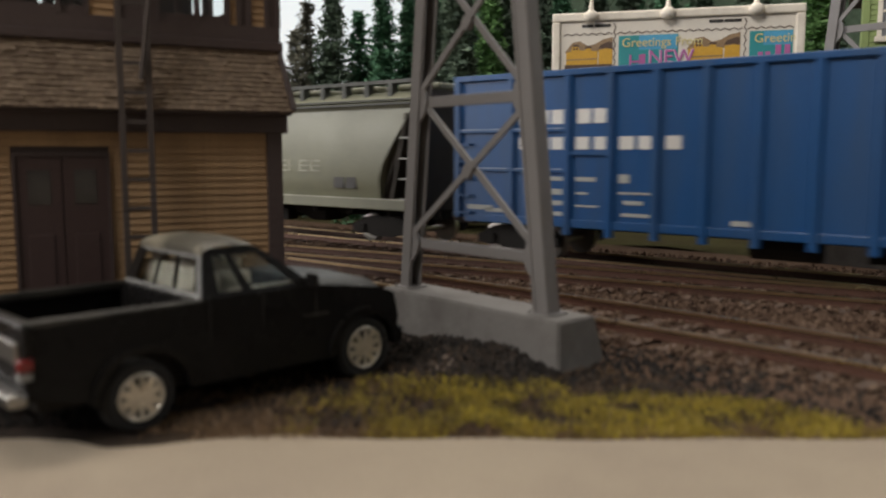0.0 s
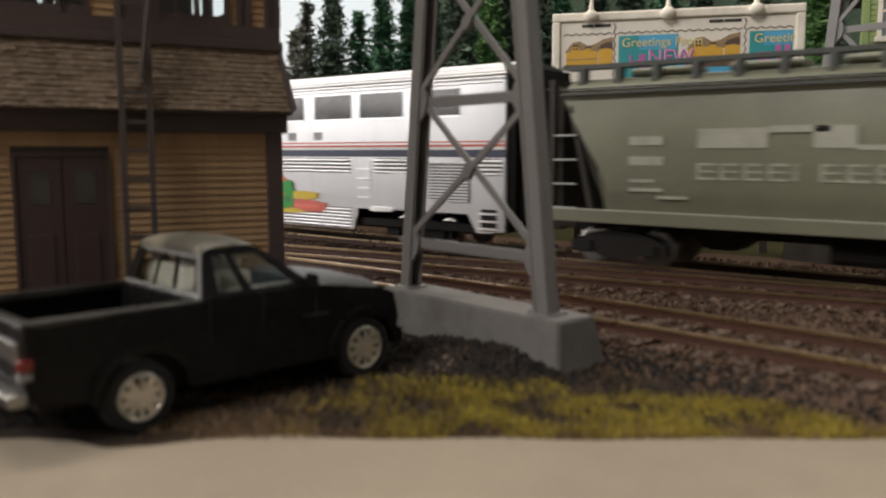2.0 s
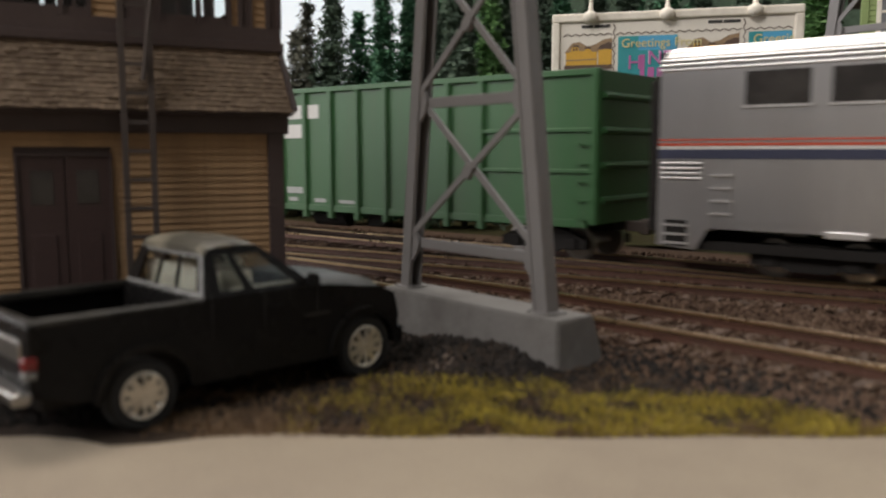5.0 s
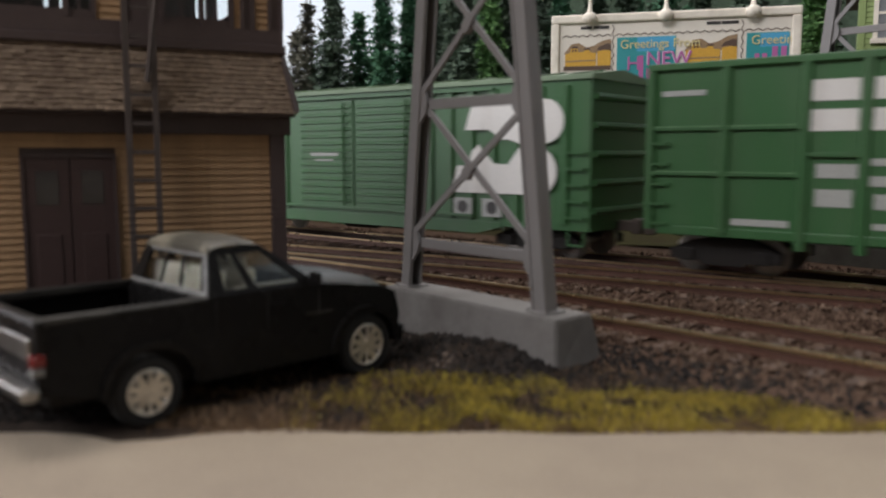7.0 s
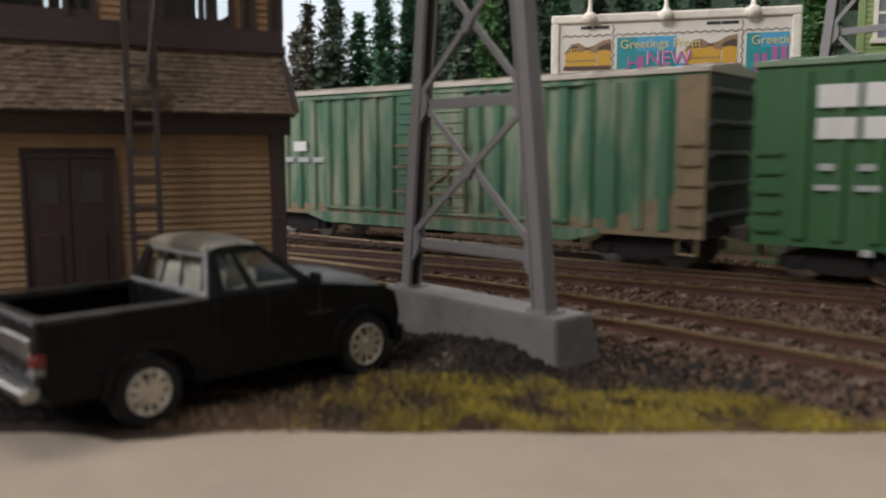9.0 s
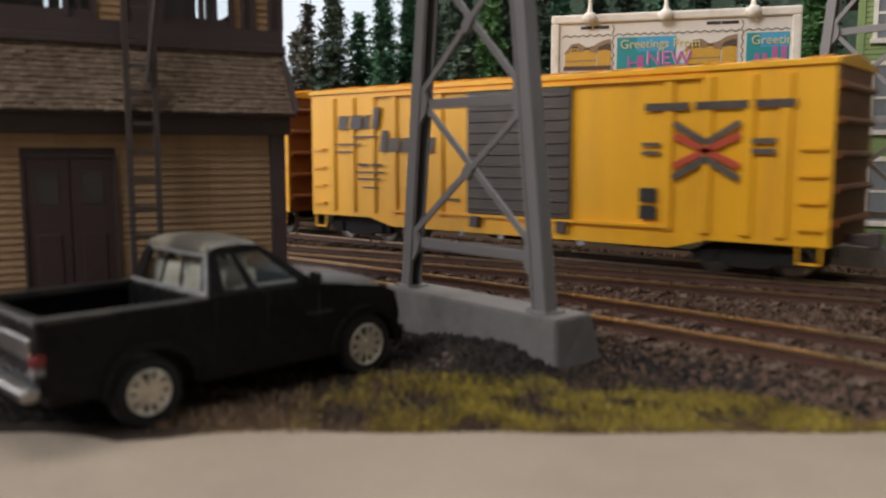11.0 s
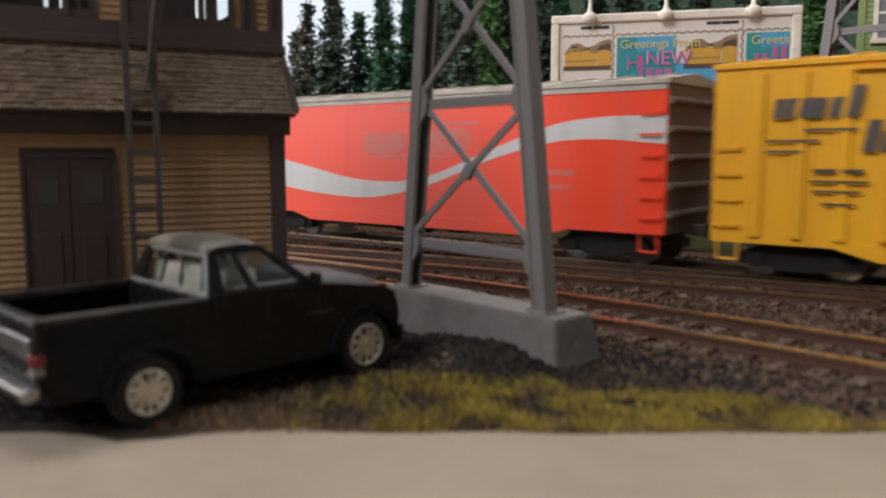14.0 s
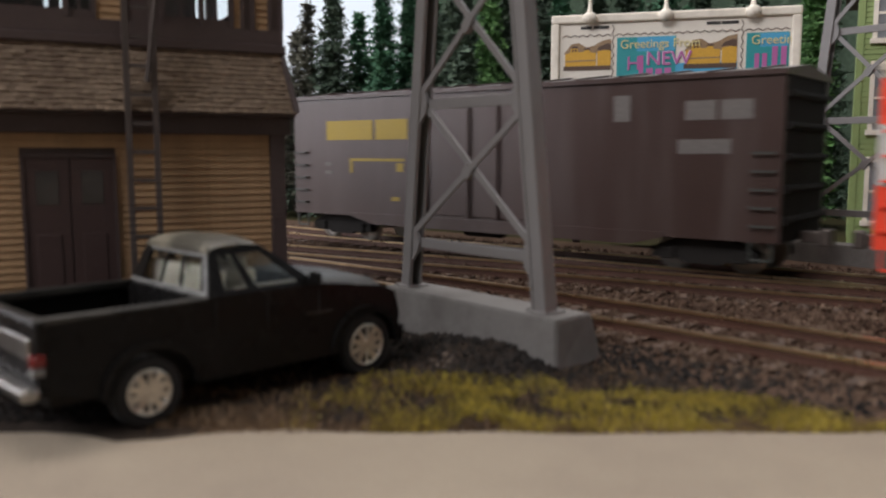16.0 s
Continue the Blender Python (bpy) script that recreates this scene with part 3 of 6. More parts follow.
# ---- signal bridge leg on its concrete footing ----
def signal_tower():
    dx, dy = -10.06 + 6.29, 10.97 - 10.27
    ang = math.degrees(math.atan2(-dy, -dx))
    t = thing("signal_tower", P(-6.36, 10.30, 0, 0, 0, ang), "grey lattice signal bridge leg on a concrete footing", "signal tower")
    # local x runs along the footing from -3.9 to 0, y across from 0 to 0.8
    bm = B()
    lo = [(-4.22, -0.04), (0.17, -0.04), (0.21, 0.98), (-4.22, 0.98)]
    hi = [(-4.12, 0.0), (0.12, 0.0), (0.10, 0.84), (-4.12, 0.84)]
    a = [bm.verts.new((x, y, 0.0)) for x, y in lo]
    b = [bm.verts.new((x, y, 0.765)) for x, y in hi]
    bm.faces.new(a[::-1])
    bm.faces.new(b)
    for i in range(4):
        bm.faces.new((a[i], a[(i + 1) % 4], b[(i + 1) % 4], b[i]))
    bmesh.ops.bevel(bm, geom=list(bm.edges), offset=0.03, segments=2, affect="EDGES")
    part("footing", bm, "concrete", t, "weathered cast concrete footing")
    top, z0 = 9.6, 0.765
    yf, yb, wide = 0.24, 0.52, 0.27

    def leg_x(z, left):
        """The leg's outer face at a height."""
        return -3.90 + 0.096 * (z - z0) if left else -0.31 - 0.114 * (z - z0)

    def inner(z, left):
        return leg_x(z, left) + (wide if left else -wide)

    def slope_plate(za, zb, xa0, xa1, xb0, xb1, y0, y1):
        bm = B()
        lo = [bm.verts.new((x, y, za)) for x, y in ((xa0, y0), (xa1, y0), (xa1, y1), (xa0, y1))]
        hi = [bm.verts.new((x, y, zb)) for x, y in ((xb0, y0), (xb1, y0), (xb1, y1), (xb0, y1))]
        bm.faces.new(lo[::-1])
        bm.faces.new(hi)
        for k in range(4):
            bm.faces.new((lo[k], lo[(k + 1) % 4], hi[(k + 1) % 4], hi[k]))
        bmesh.ops.bevel(bm, geom=list(bm.edges), offset=0.008, segments=1, affect="EDGES")
        return bm

    # each leg is a channel, open towards the other leg
    for left in (True, False):
        s = 1 if left else -1
        x0, x1 = leg_x(z0, left), leg_x(top, left)
        leg = part("leg", slope_plate(z0, top, *sorted((x0, x0 + s * 0.06)), *sorted((x1, x1 + s * 0.06)), yf + 0.05, yb - 0.05), "tower", t)
        for y in (yf, yb - 0.05):
            part("flange", slope_plate(z0, top, *sorted((x0, x0 + s * wide)), *sorted((x1, x1 + s * wide)), y, y + 0.05), "tower", leg)
        part("flange_lip", slope_plate(z0, top, *sorted((x0 + s * (wide - 0.05), x0 + s * wide)), *sorted((x1 + s * (wide - 0.05), x1 + s * wide)), yf - 0.03, yf), "tower", leg)
        xc = x0 + s * wide / 2
        part("base_plate", box(B(), xc - 0.22, yf - 0.08, z0, xc + 0.22, yb + 0.08, z0 + 0.03, 0.01), "tower", t)
        for bx in (-0.17, 0.17):
            part("bolt", rod(B(), (xc + bx, yf - 0.05, z0 + 0.03), (xc + bx, yf - 0.05, z0 + 0.06), 0.022, None, 6), "tower", t)
    zs = [1.59, 4.02, 6.32, 8.6]
    ym = 0.33
    for z in zs:
        part("cross_bar", box(B(), inner(z, True) - 0.05, ym, z - 0.09, inner(z, False) + 0.05, ym + 0.05, z + 0.09, 0.012), "tower", t)
    for za, zb in zip(zs, zs[1:]):
        zc = (za + zb) / 2 + 0.08
        for flip in (False, True):
            p0 = (inner(za + 0.1, not flip) + (-0.05 if not flip else 0.05), ym - 0.06 + 0.06 * flip, za + 0.14)
            p1 = (inner(zb - 0.1, flip) + (-0.05 if flip else 0.05), ym - 0.06 + 0.06 * flip, zb + 0.06 - 0.26 * (not flip))
            part("brace", beam(B(), p0, p1, 0.05, 0.105), "tower", t)
        xm = (inner(zc, True) + inner(zc, False)) / 2
        part("gusset", plate(B(), [(xm - 0.12, zc - 0.02), (xm, zc - 0.15), (xm + 0.12, zc - 0.02), (xm, zc + 0.13)], ym - 0.09, ym + 0.03), "tower", t)
    for z in zs:
        for left in (True, False):
            s = 1 if left else -1
            x = inner(z, left) - s * 0.03
            part("gusset", plate(B(), [(x, z - 0.33), (x + s * 0.15, z - 0.16), (x + s * 0.19, z + 0.0), (x + s * 0.15, z + 0.18), (x, z + 0.36)], ym - 0.075, ym - 0.015), "tower", t)
    return t


NEAR_LEG = signal_tower()
NEAR_ANGLE = math.degrees(math.atan2(-0.70, 3.77))


# ---- interlocking house ----
def signal_house():
    t = thing("signal_house", P(-11.69, 9.83, 0, 0, 0, 67.6), "two-storey tan wooden signal house with a shingled skirt roof", "building")
    W, D = 7.4, 5.2
    # local x from -W to 0 along the front, outside is -y
    core = B()
    box(core, -W + 0.05, 0.06, 0, -0.05, D, 3.7)
    part("wall", core, "brown", t)
    door_l, door_r, door_t = -4.17, -2.86, 3.12
    h = 0.115
    n = int(3.5 / h)
    for i in range(n):
        z = 0.05 + i * h
        spans = [(-W + 0.2, door_l - 0.05), (door_r + 0.05, -0.22)] if z < door_t + 0.04 else [(-W + 0.2, -0.22)]
        for a, b in spans:
            bm = plate(B(), [(a, 0), (b, 0), (b, h * 0.97), (a, h * 0.97)], 0.0, 0.05)
            for v in bm.verts:
                if v.co.y < 0.02 and v.co.z > h * 0.5:
                    v.co.y = 0.03
            part("siding_board", bm, "siding", t, at=P(0, 0, z))
    part("corner_post", box(B(), -0.24, -0.05, 0, 0.03, 0.25, 3.6, 0.01), "brown", t)
    part("corner_post", box(B(), -W, -0.05, 0, -W + 0.24, 0.25, 3.6, 0.01), "brown", t)
    frame_bm = B()
    box(frame_bm, door_l - 0.05, -0.04, 0, door_l, 0.06, door_t + 0.05)
    box(frame_bm, door_r, -0.04, 0, door_r + 0.05, 0.06, door_t + 0.05)
    box(frame_bm, door_l, -0.04, door_t, door_r, 0.06, door_t + 0.05)
    part("door_frame", frame_bm, "brown", t)
    for a, b in ((door_l, (door_l + door_r) / 2 - 0.01), ((door_l + door_r) / 2 + 0.01, door_r)):
        d = part("door", box(B(), a, -0.01, 0.02, b, 0.05, door_t - 0.01), "door", t, "dark brown panelled door leaf")
        part("door_pane", box(B(), a + 0.16, -0.02, door_t - 0.75, b - 0.16, -0.005, door_t - 0.22), "dark_glass", d)
        part("door_panel", box(B(), a + 0.14, -0.025, 0.25, b - 0.14, -0.004, 1.9, 0.01), "door", d)
    part("fascia", box(B(), -W - 0.05, -0.10, 3.5, 0.12, 0.10, 3.8, 0.01), "brown", t)
    part("soffit", box(B(), -W - 0.3, -0.36, 3.80, 0.12, 0.3, 3.86, 0.01), "brown", t)
    # skirt roof with shingles, front and the far end
    z0, z1, out = 3.86, 4.93, 0.42
    deck = B()
    prism_x(deck, [(-out, z0), (0.25, z0), (0.25, z1), (0.0, z1)], -W - 0.3, 0.08)
    part("skirt_roof", deck, "brown", t)
    v, f = [], []
    courses = 13
    for c in range(courses):
        u0, u1 = c / courses, (c + 1.5) / courses
        w = 0.115
        k = int((W + 0.6) / w)
        for i in range(k):
            x = -W - 0.33 + (i + 0.5 * (c % 2)) * w
            xe = min(x + w * 0.92, 0.13 - 0.12 * u0)
            if xe <= x:
                continue
            j = rng.uniform(-0.012, 0.012)
            ya, yb = -out * (1 - u0) - 0.045, -out * (1 - min(u1, 1)) - 0.006
            za, zb = z0 + (z1 - z0) * u0 + j, z0 + (z1 - z0) * min(u1, 1)
            k0 = len(v)
            ya += rng.uniform(-0.02, 0.012)
            v += [(x, ya, za), (xe, ya, za), (xe, yb, zb), (x, yb, zb), (x, ya + 0.04, za - 0.012), (xe, ya + 0.04, za - 0.012)]
            f += [(k0, k0 + 1, k0 + 2, k0 + 3), (k0, k0 + 4, k0 + 5, k0 + 1)]
    tagged(cloud("shingles", v, f, M["shingle"], t), kind="stuff")
    part("hip_cap", beam(B(), (0.12, -out - 0.02, z0 + 0.03), (0.0, -0.01, z1), 0.10, 0.07), "brown", t)
    # upper storey
    part("upper_sill", box(B(), -W - 0.05, -0.12, 4.90, 0.06, 0.1, 5.05, 0.015), "brown", t)
    part("upper_apron", box(B(), -W, -0.05, 5.05, 0.03, 0.08, 5.30), "brown", t)
    posts = [-W, -5.6, -4.5, -3.46, -3.05, -2.60, -2.00, -1.36, -0.86, -0.68, -0.50, -0.20, 0.0]
    for x in posts:
        part("upper_post", box(B(), x - 0.03, -0.06, 5.30, x + 0.04, 0.10, 8.1), "brown", t)
    for a, b in zip(posts, posts[1:]):
        if a in (-3.05, -2.60, -0.86, -0.68, -0.50, -0.20):
            if a in (-3.05, -0.86, -0.50):
                for k in range(24):
                    zb = 5.30 + 0.115 * k
                    part("siding_board", prism_x(B(), [(-0.03, zb), (0.03, zb), (0.03, zb + 0.112), (0.0, zb + 0.112)], a + 0.04, b - 0.03), "siding", t)
            else:
                part("upper_panel", box(B(), a + 0.04, -0.02, 5.30, b - 0.03, 0.05, 8.0), "brown", t)
        else:
            w = part("window", box(B(), a + 0.04, -0.01, 5.30, b - 0.03, 0.06, 5.43), "brown", t)
            pane = part("pane", box(B(), a + 0.04, 0.025, 5.43, b - 0.03, 0.035, 8.0), "glass", w)
            pane.visible_shadow = False
            part("mullion", box(B(), (a + b) / 2 - 0.02, 0.0, 5.43, (a + b) / 2 + 0.02, 0.06, 8.0), "brown", w)
    part("upper_wall", box(B(), -W, D - 0.2, 3.7, 0.0, D, 5.9), "brown", t)
    # added panels block the sky behind, so these windows look dim
    for a, b in ((-W, -3.45), (-3.05, -0.55)):
        part("rear_panel", box(B(), a, D - 0.15, 5.9, b, D - 0.05, 8.0), "brown", t)
    for x in (-W, -3.25, -0.45, 0.0):
        part("rear_post", box(B(), x - 0.1, D - 0.15, 5.9, x + 0.1, D, 8.0), "brown", t)
    part("floor", box(B(), -W + 0.05, 0.25, 5.0, -0.05, D - 0.2, 5.1), "brown", t)
    part("end_wall", box(B(), -0.12, 0.25, 3.7, 0.0, D, 6.0), "brown", t)
    part("end_wall", box(B(), -W, 0.25, 3.7, -W + 0.1, D, 8.0), "brown", t)
    part("eave", box(B(), -W - 0.7, -0.8, 8.0, 0.7, D + 0.7, 8.3), "brown", t)
    # ladder up the front
    lad = part("ladder_stringer", beam(B(), (-2.66, -0.50, 0.0), (-2.66, -0.50, 8.2), 0.07, 0.09), "ladder", t)
    part("ladder_stringer", beam(B(), (-2.24, -0.50, 0.0), (-2.24, -0.50, 8.2), 0.07, 0.09), "ladder", t)
    for i in range(17):
        part("rung", beam(B(), (-2.66, -0.50, 0.5 + 0.45 * i), (-2.24, -0.50, 0.5 + 0.45 * i), 0.045, 0.06), "ladder", t)
    part("handrail", beam(B(), (-2.36, -0.55, 4.3), (-2.12, -0.95, 6.6), 0.05, 0.07), "ladder", t)
    part("handrail", beam(B(), (-2.12, -0.95, 6.6), (-2.10, -1.0, 8.3), 0.05, 0.07), "ladder", t)
    return t


signal_house()


# ---- black pickup ----
def pickup():
    # local x forward, origin under the near rear wheel's axle on the ground; near side y = 0, far side y = 2.0
    t = thing("pickup_truck", P(-8.57, 5.21, 0.0, 0, 0, 83.8), "black toy pickup truck with bright wheels parked by the road", "truck")
    W = 2.40
    R = 0.46

    def arch(xc, z):
        return [(xc + 0.56 * math.cos(a), 0.40 + 0.56 * math.sin(a)) for a in np.linspace(math.pi, 0, 13)]

    lower = 0.42
    side = [(-1.18, 0.62), (-0.60, lower + 0.05)] + [p for p in arch(0, 0) if p[1] > lower] + [(0.62, lower), (2.62, lower)] + [p for p in arch(3.2, 0) if p[1] > lower] + [(3.80, 0.55), (3.86, 0.85), (3.80, 1.16), (3.55, 1.27), (2.50, 1.42), (0.80, 1.42), (-1.16, 1.36), (-1.22, 1.0)]
    body = B()
    plate(body, side, 0.02, 0.16)
    for v in body.verts:
        if v.co.y < 0.1:
            v.co.y += 0.09 * (v.co.z - 0.5)
    plate(body, side, W - 0.16, W - 0.02)
    part("side_panel", body, "truck", t)
    for x in (0.0, 3.2):
        fl = B()
        pts_o = [(x + 0.63 * math.cos(a), 0.40 + 0.63 * math.sin(a)) for a in np.linspace(math.pi * 0.98, math.pi * 0.02, 17)]
        pts_i = [(x + 0.54 * math.cos(a), 0.40 + 0.54 * math.sin(a)) for a in np.linspace(math.pi * 0.02, math.pi * 0.98, 17)]
        plate(fl, pts_o + pts_i, -0.03, 0.14)
        part("fender_flare", fl, "truck", t)
    und = B()
    box(und, -1.1, 0.2, 0.42, 0.8, W - 0.2, 0.95)
    box(und, 0.8, 0.14, 0.40, 3.7, W - 0.14, 1.15)
    part("underbody", und, "black", t)
    part("bed_rail", box(B(), -1.20, 0.10, 1.32, 0.82, 0.24, 1.43, 0.025), "hooddust", t, "dusty black bed rail")
    part("bed_rail", box(B(), -1.20, W - 0.24, 1.32, 0.82, W - 0.10, 1.43, 0.025), "hooddust", t, "dusty black bed rail")
    part("tailgate", box(B(), -1.26, 0.06, 0.62, -1.14, W - 0.06, 1.40, 0.03), "truck", t)
    part("tailgate_cap", box(B(), -1.27, 0.08, 1.385, -1.13, W - 0.08, 1.43, 0.02), "hooddust", t)
    part("bed_front", box(B(), 0.70, 0.16, 0.9, 0.80, W - 0.16, 1.42), "truck", t)
    hood = B()
    stations = [(2.30, 1.52, 1.43), (2.9, 1.50, 1.38), (3.4, 1.43, 1.30), (3.72, 1.34, 1.20), (3.86, 1.16, 1.05)]
    rows = []
    for x, zc, ze in stations:
        ys = [0.12, 0.22, 0.55, W / 2, W - 0.55, W - 0.22, W - 0.12]
        zz = [ze - 0.12, ze, zc - 0.02, zc, zc - 0.02, ze, ze - 0.12]
        rows.append([hood.verts.new((x, y, z)) for y, z in zip(ys, zz)])
    for a, b in zip(rows, rows[1:]):
        for j in range(6):
            hood.faces.new((a[j], b[j], b[j + 1], a[j + 1]))
    bmesh.ops.recalc_face_normals(hood, faces=hood.faces)
    part("hood", hood, "hooddust", t, "black hood with a dusty sheen", smooth=True)
    grille = B()
    box(grille, 3.76, 0.15, 0.62, 3.88, W - 0.15, 1.16, 0.04)
    part("grille", grille, "truck", t)
    # cab: pillars, roof, panes
    base = [(0.80, 0.12), (2.45, 0.12), (2.45, W - 0.12), (0.80, W - 0.12)]
    roof = [(0.95, 0.38), (1.68, 0.38), (1.68, W - 0.38), (0.95, W - 0.38)]
    zb, zt = 1.42, 2.00

    def between(i, j, u, v):
        """Point on the side of the cab from corner i to j; u along, v up."""
        ax, ay = base[i][0] + (base[j][0] - base[i][0]) * u, base[i][1] + (base[j][1] - base[i][1]) * u
        bx, by = roof[i][0] + (roof[j][0] - roof[i][0]) * u, roof[i][1] + (roof[j][1] - roof[i][1]) * u
        return Vector((ax + (bx - ax) * v, ay + (by - ay) * v, zb + (zt - zb) * v))

    def strip(name, mat, i, j, u0, u1, v0, v1, off=0.0, th=0.03, lab=""):
        c = [between(i, j, u, v) for u, v in ((u0, v0), (u1, v0), (u1, v1), (u0, v1))]
        nrm = (c[1] - c[0]).cross(c[3] - c[0]).normalized()
        bm = B()
        a = [bm.verts.new(p + nrm * off) for p in c]
        b = [bm.verts.new(p + nrm * (off - th)) for p in c]
        bm.faces.new(a)
        bm.faces.new(b[::-1])
        for k in range(4):
            bm.faces.new((a[k], b[k], b[(k + 1) % 4], a[(k + 1) % 4]))
        bmesh.ops.recalc_face_normals(bm, faces=bm.faces)
        return part(name, bm, mat, t, lab)

    for i, j in ((0, 1), (2, 3)):
        cuts = (0.0, 0.14, 0.36, 0.44, 0.86, 1.0) if i == 0 else (0.0, 0.14, 0.56, 0.64, 0.86, 1.0)
        strip("pillar", "truck", i, j, cuts[0], cuts[1], 0, 1)
        strip("pillar", "truck", i, j, cuts[2], cuts[3], 0, 1)
        strip("pillar", "truck", i, j, cuts[4], cuts[5], 0, 1)
        for a, b in ((cuts[1], cuts[2]), (cuts[3], cuts[4])):
            strip("side_sill", "truck", i, j, a, b, 0, 0.10)
            strip("side_header", "truck", i, j, a, b, 0.84, 1)
            strip("side_window", "glass", i, j, a, b, 0.10, 0.84, -0.012, 0.012)
    for u0, u1 in ((0, 0.10), (0.92, 1)):
        strip("rear_pillar", "truck", 3, 0, u0, u1, 0, 1, 0.002, 0.04)
        strip("windscreen_pillar", "truck", 1, 2, u0, u1, 0, 1)
    strip("rear_trim", "worn_trim", 3, 0, 0.945, 0.985, 0, 0.92, 0.012, 0.02, "worn silver window trim")
    strip("rear_header", "truck", 3, 0, 0.10, 0.92, 0.80, 1)
    strip("rear_trim", "worn_trim", 3, 0, 0.12, 0.945, 0.80, 0.86, 0.012, 0.02, "worn silver window trim")
    strip("rear_sill", "worn_trim", 3, 0, 0.0, 0.945, 0, 0.09, 0.012, 0.03, "worn silver window sill")
    for u0, u1 in ((0.12, 0.37), (0.40, 0.63), (0.66, 0.91)):
        strip("rear_window", "glass", 3, 0, u0, u1, 0.10, 0.78, -0.01, 0.012)
    for u in (0.10, 0.37, 0.63, 0.90):
        strip("rear_divider", "truck", 3, 0, u, u + 0.03, 0.09, 0.80)
    strip("rear_divider", "truck", 3, 0, 0.12, 0.92, 0.76, 0.80, 0.004)
    strip("windscreen", "glass", 1, 2, 0.07, 0.93, 0.05, 0.93, -0.01, 0.012)
    rf = B()
    rows = []
    for x, dz in ((0.91, -0.05), (0.97, 0.015), (1.12, 0.05), (1.35, 0.06), (1.6, 0.03), (1.72, -0.04)):
        ys = [0.35, 0.44, 0.74, W / 2, W - 0.74, W - 0.44, W - 0.35]
        zz = [zt - 0.03, zt + 0.01, zt + 0.045, zt + 0.06, zt + 0.045, zt + 0.01, zt - 0.03]
        rows.append([rf.verts.new((x, y, z + dz)) for y, z in zip(ys, zz)])
    for a, b in zip(rows, rows[1:]):
        for j in range(6):
            rf.faces.new((a[j], b[j], b[j + 1], a[j + 1]))
    rf.faces.new(rows[0])
    rf.faces.new(rows[-1][::-1])
    bmesh.ops.recalc_face_normals(rf, faces=rf.faces)
    part("roof", rf, "roof_dust_sheen", t, "dusty tan-black cab roof, top-light sheen in its colour", smooth=True)
    for y in (0.30, 1.40):
        s = B()
        box(s, 1.40, y, 1.15, 1.60, y + 0.70, 1.70, 0.06)
        box(s, 1.45, y + 0.15, 1.70, 1.56, y + 0.5, 1.84, 0.04)
        part("seat", s, "cabin", t, "cream cab seat")
    part("rear_bench", box(B(), 1.00, 0.28, 1.15, 1.14, W - 0.28, 1.72, 0.05), "cabin", t, "cream rear bench")
    part("door_card", box(B(), 1.2, 0.20, 1.1, 2.4, 0.23, 1.50), "cabin", t)
    part("door_card", box(B(), 1.2, W - 0.27, 1.1, 2.3, W - 0.24, 1.66), "cabin", t)
    for x in (0.86, 1.60, 2.42):
        part("door_seam", box(B(), x, 0.055, 0.55, x + 0.012, 0.075, 1.38), "black", t)
    part("door_handle", box(B(), 1.70, 0.05, 1.20, 1.86, 0.10, 1.24, 0.01), "truck", t)
    part("badge", box(B(), 2.20, 0.04, 1.02, 2.62, 0.06, 1.045), "hooddust", t, "small worn silver badge bar")
    part("side_mirror", box(B(), 2.28, -0.10, 1.42, 2.36, 0.12, 1.60, 0.03), "truck", t)
    part("rear_bumper", box(B(), -1.44, 0.02, 0.56, -1.24, W - 0.02, 0.72, 0.05), "chrome", t, "worn chrome rear bumper")
    part("front_bumper", box(B(), 3.80, 0.06, 0.42, 3.98, W - 0.06, 0.66, 0.05), "truck", t)
    part("tailgate_trim", box(B(), -1.30, 0.20, 0.98, -1.255, W - 0.20, 1.22, 0.02), "chrome", t)
    for y in (0.03, W - 0.15):
        part("tail_light", box(B(), -1.32, y, 0.92, -1.16, y + 0.12, 1.06, 0.03), "red_lens", t, "red tail light")
        part("reversing_light", box(B(), -1.32, y, 0.83, -1.18, y + 0.12, 0.91, 0.02), "worn_trim", t, "clear reversing light")
    for x in (0.0, 3.2):
        for y, s in ((0.02, 1), (W - 0.02, -1)):
            thing_wheel(t, x if x else -0.05, y, s, R if x else 0.425)
    return t


def thing_wheel(t, x, y, s, R):
    tyre = B()
    lathe(tyre, [(R * 0.64, 0.0), (R * 0.88, -0.015), (R, 0.03), (R, 0.24), (R * 0.9, 0.27), (R * 0.6, 0.26)], 36)
    o = part("wheel", tyre, "tyre", t, "black rubber tyre", smooth=True, at=P(x, y, R, 0, 0, 0 if s > 0 else 180))
    rim = B()
    r = R * 0.65
    lathe(rim, [(r * 0.02, 0.03), (r * 0.55, 0.035), (r * 0.80, 0.03), (r * 0.86, -0.012), (r * 0.94, -0.025), (r, -0.012), (r, 0.06), (r * 0.5, 0.08)], 36)
    part("rim", rim, "rim", o, "bright chrome wheel rim", smooth=True)
    for k in range(10):
        a = math.pi * k / 5 + 0.3
        ca, sa = math.cos(a), math.sin(a)
        part("spoke", beam(B(), (0.05 * ca, 0.008, 0.05 * sa), (r * 0.84 * ca, -0.004, r * 0.84 * sa), 0.03, 0.085), "rim", o)
        a += math.pi / 10
        part("slot", rod(B(), (r * 0.66 * math.cos(a), 0.022, r * 0.66 * math.sin(a)), (r * 0.66 * math.cos(a), 0.05, r * 0.66 * math.sin(a)), 0.017, None, 8), "tyre", o)
    part("hub_cap", rod(B(), (0, -0.015, 0), (0, 0.06, 0), r * 0.20, r * 0.26, 14), "rim", o)
    return o


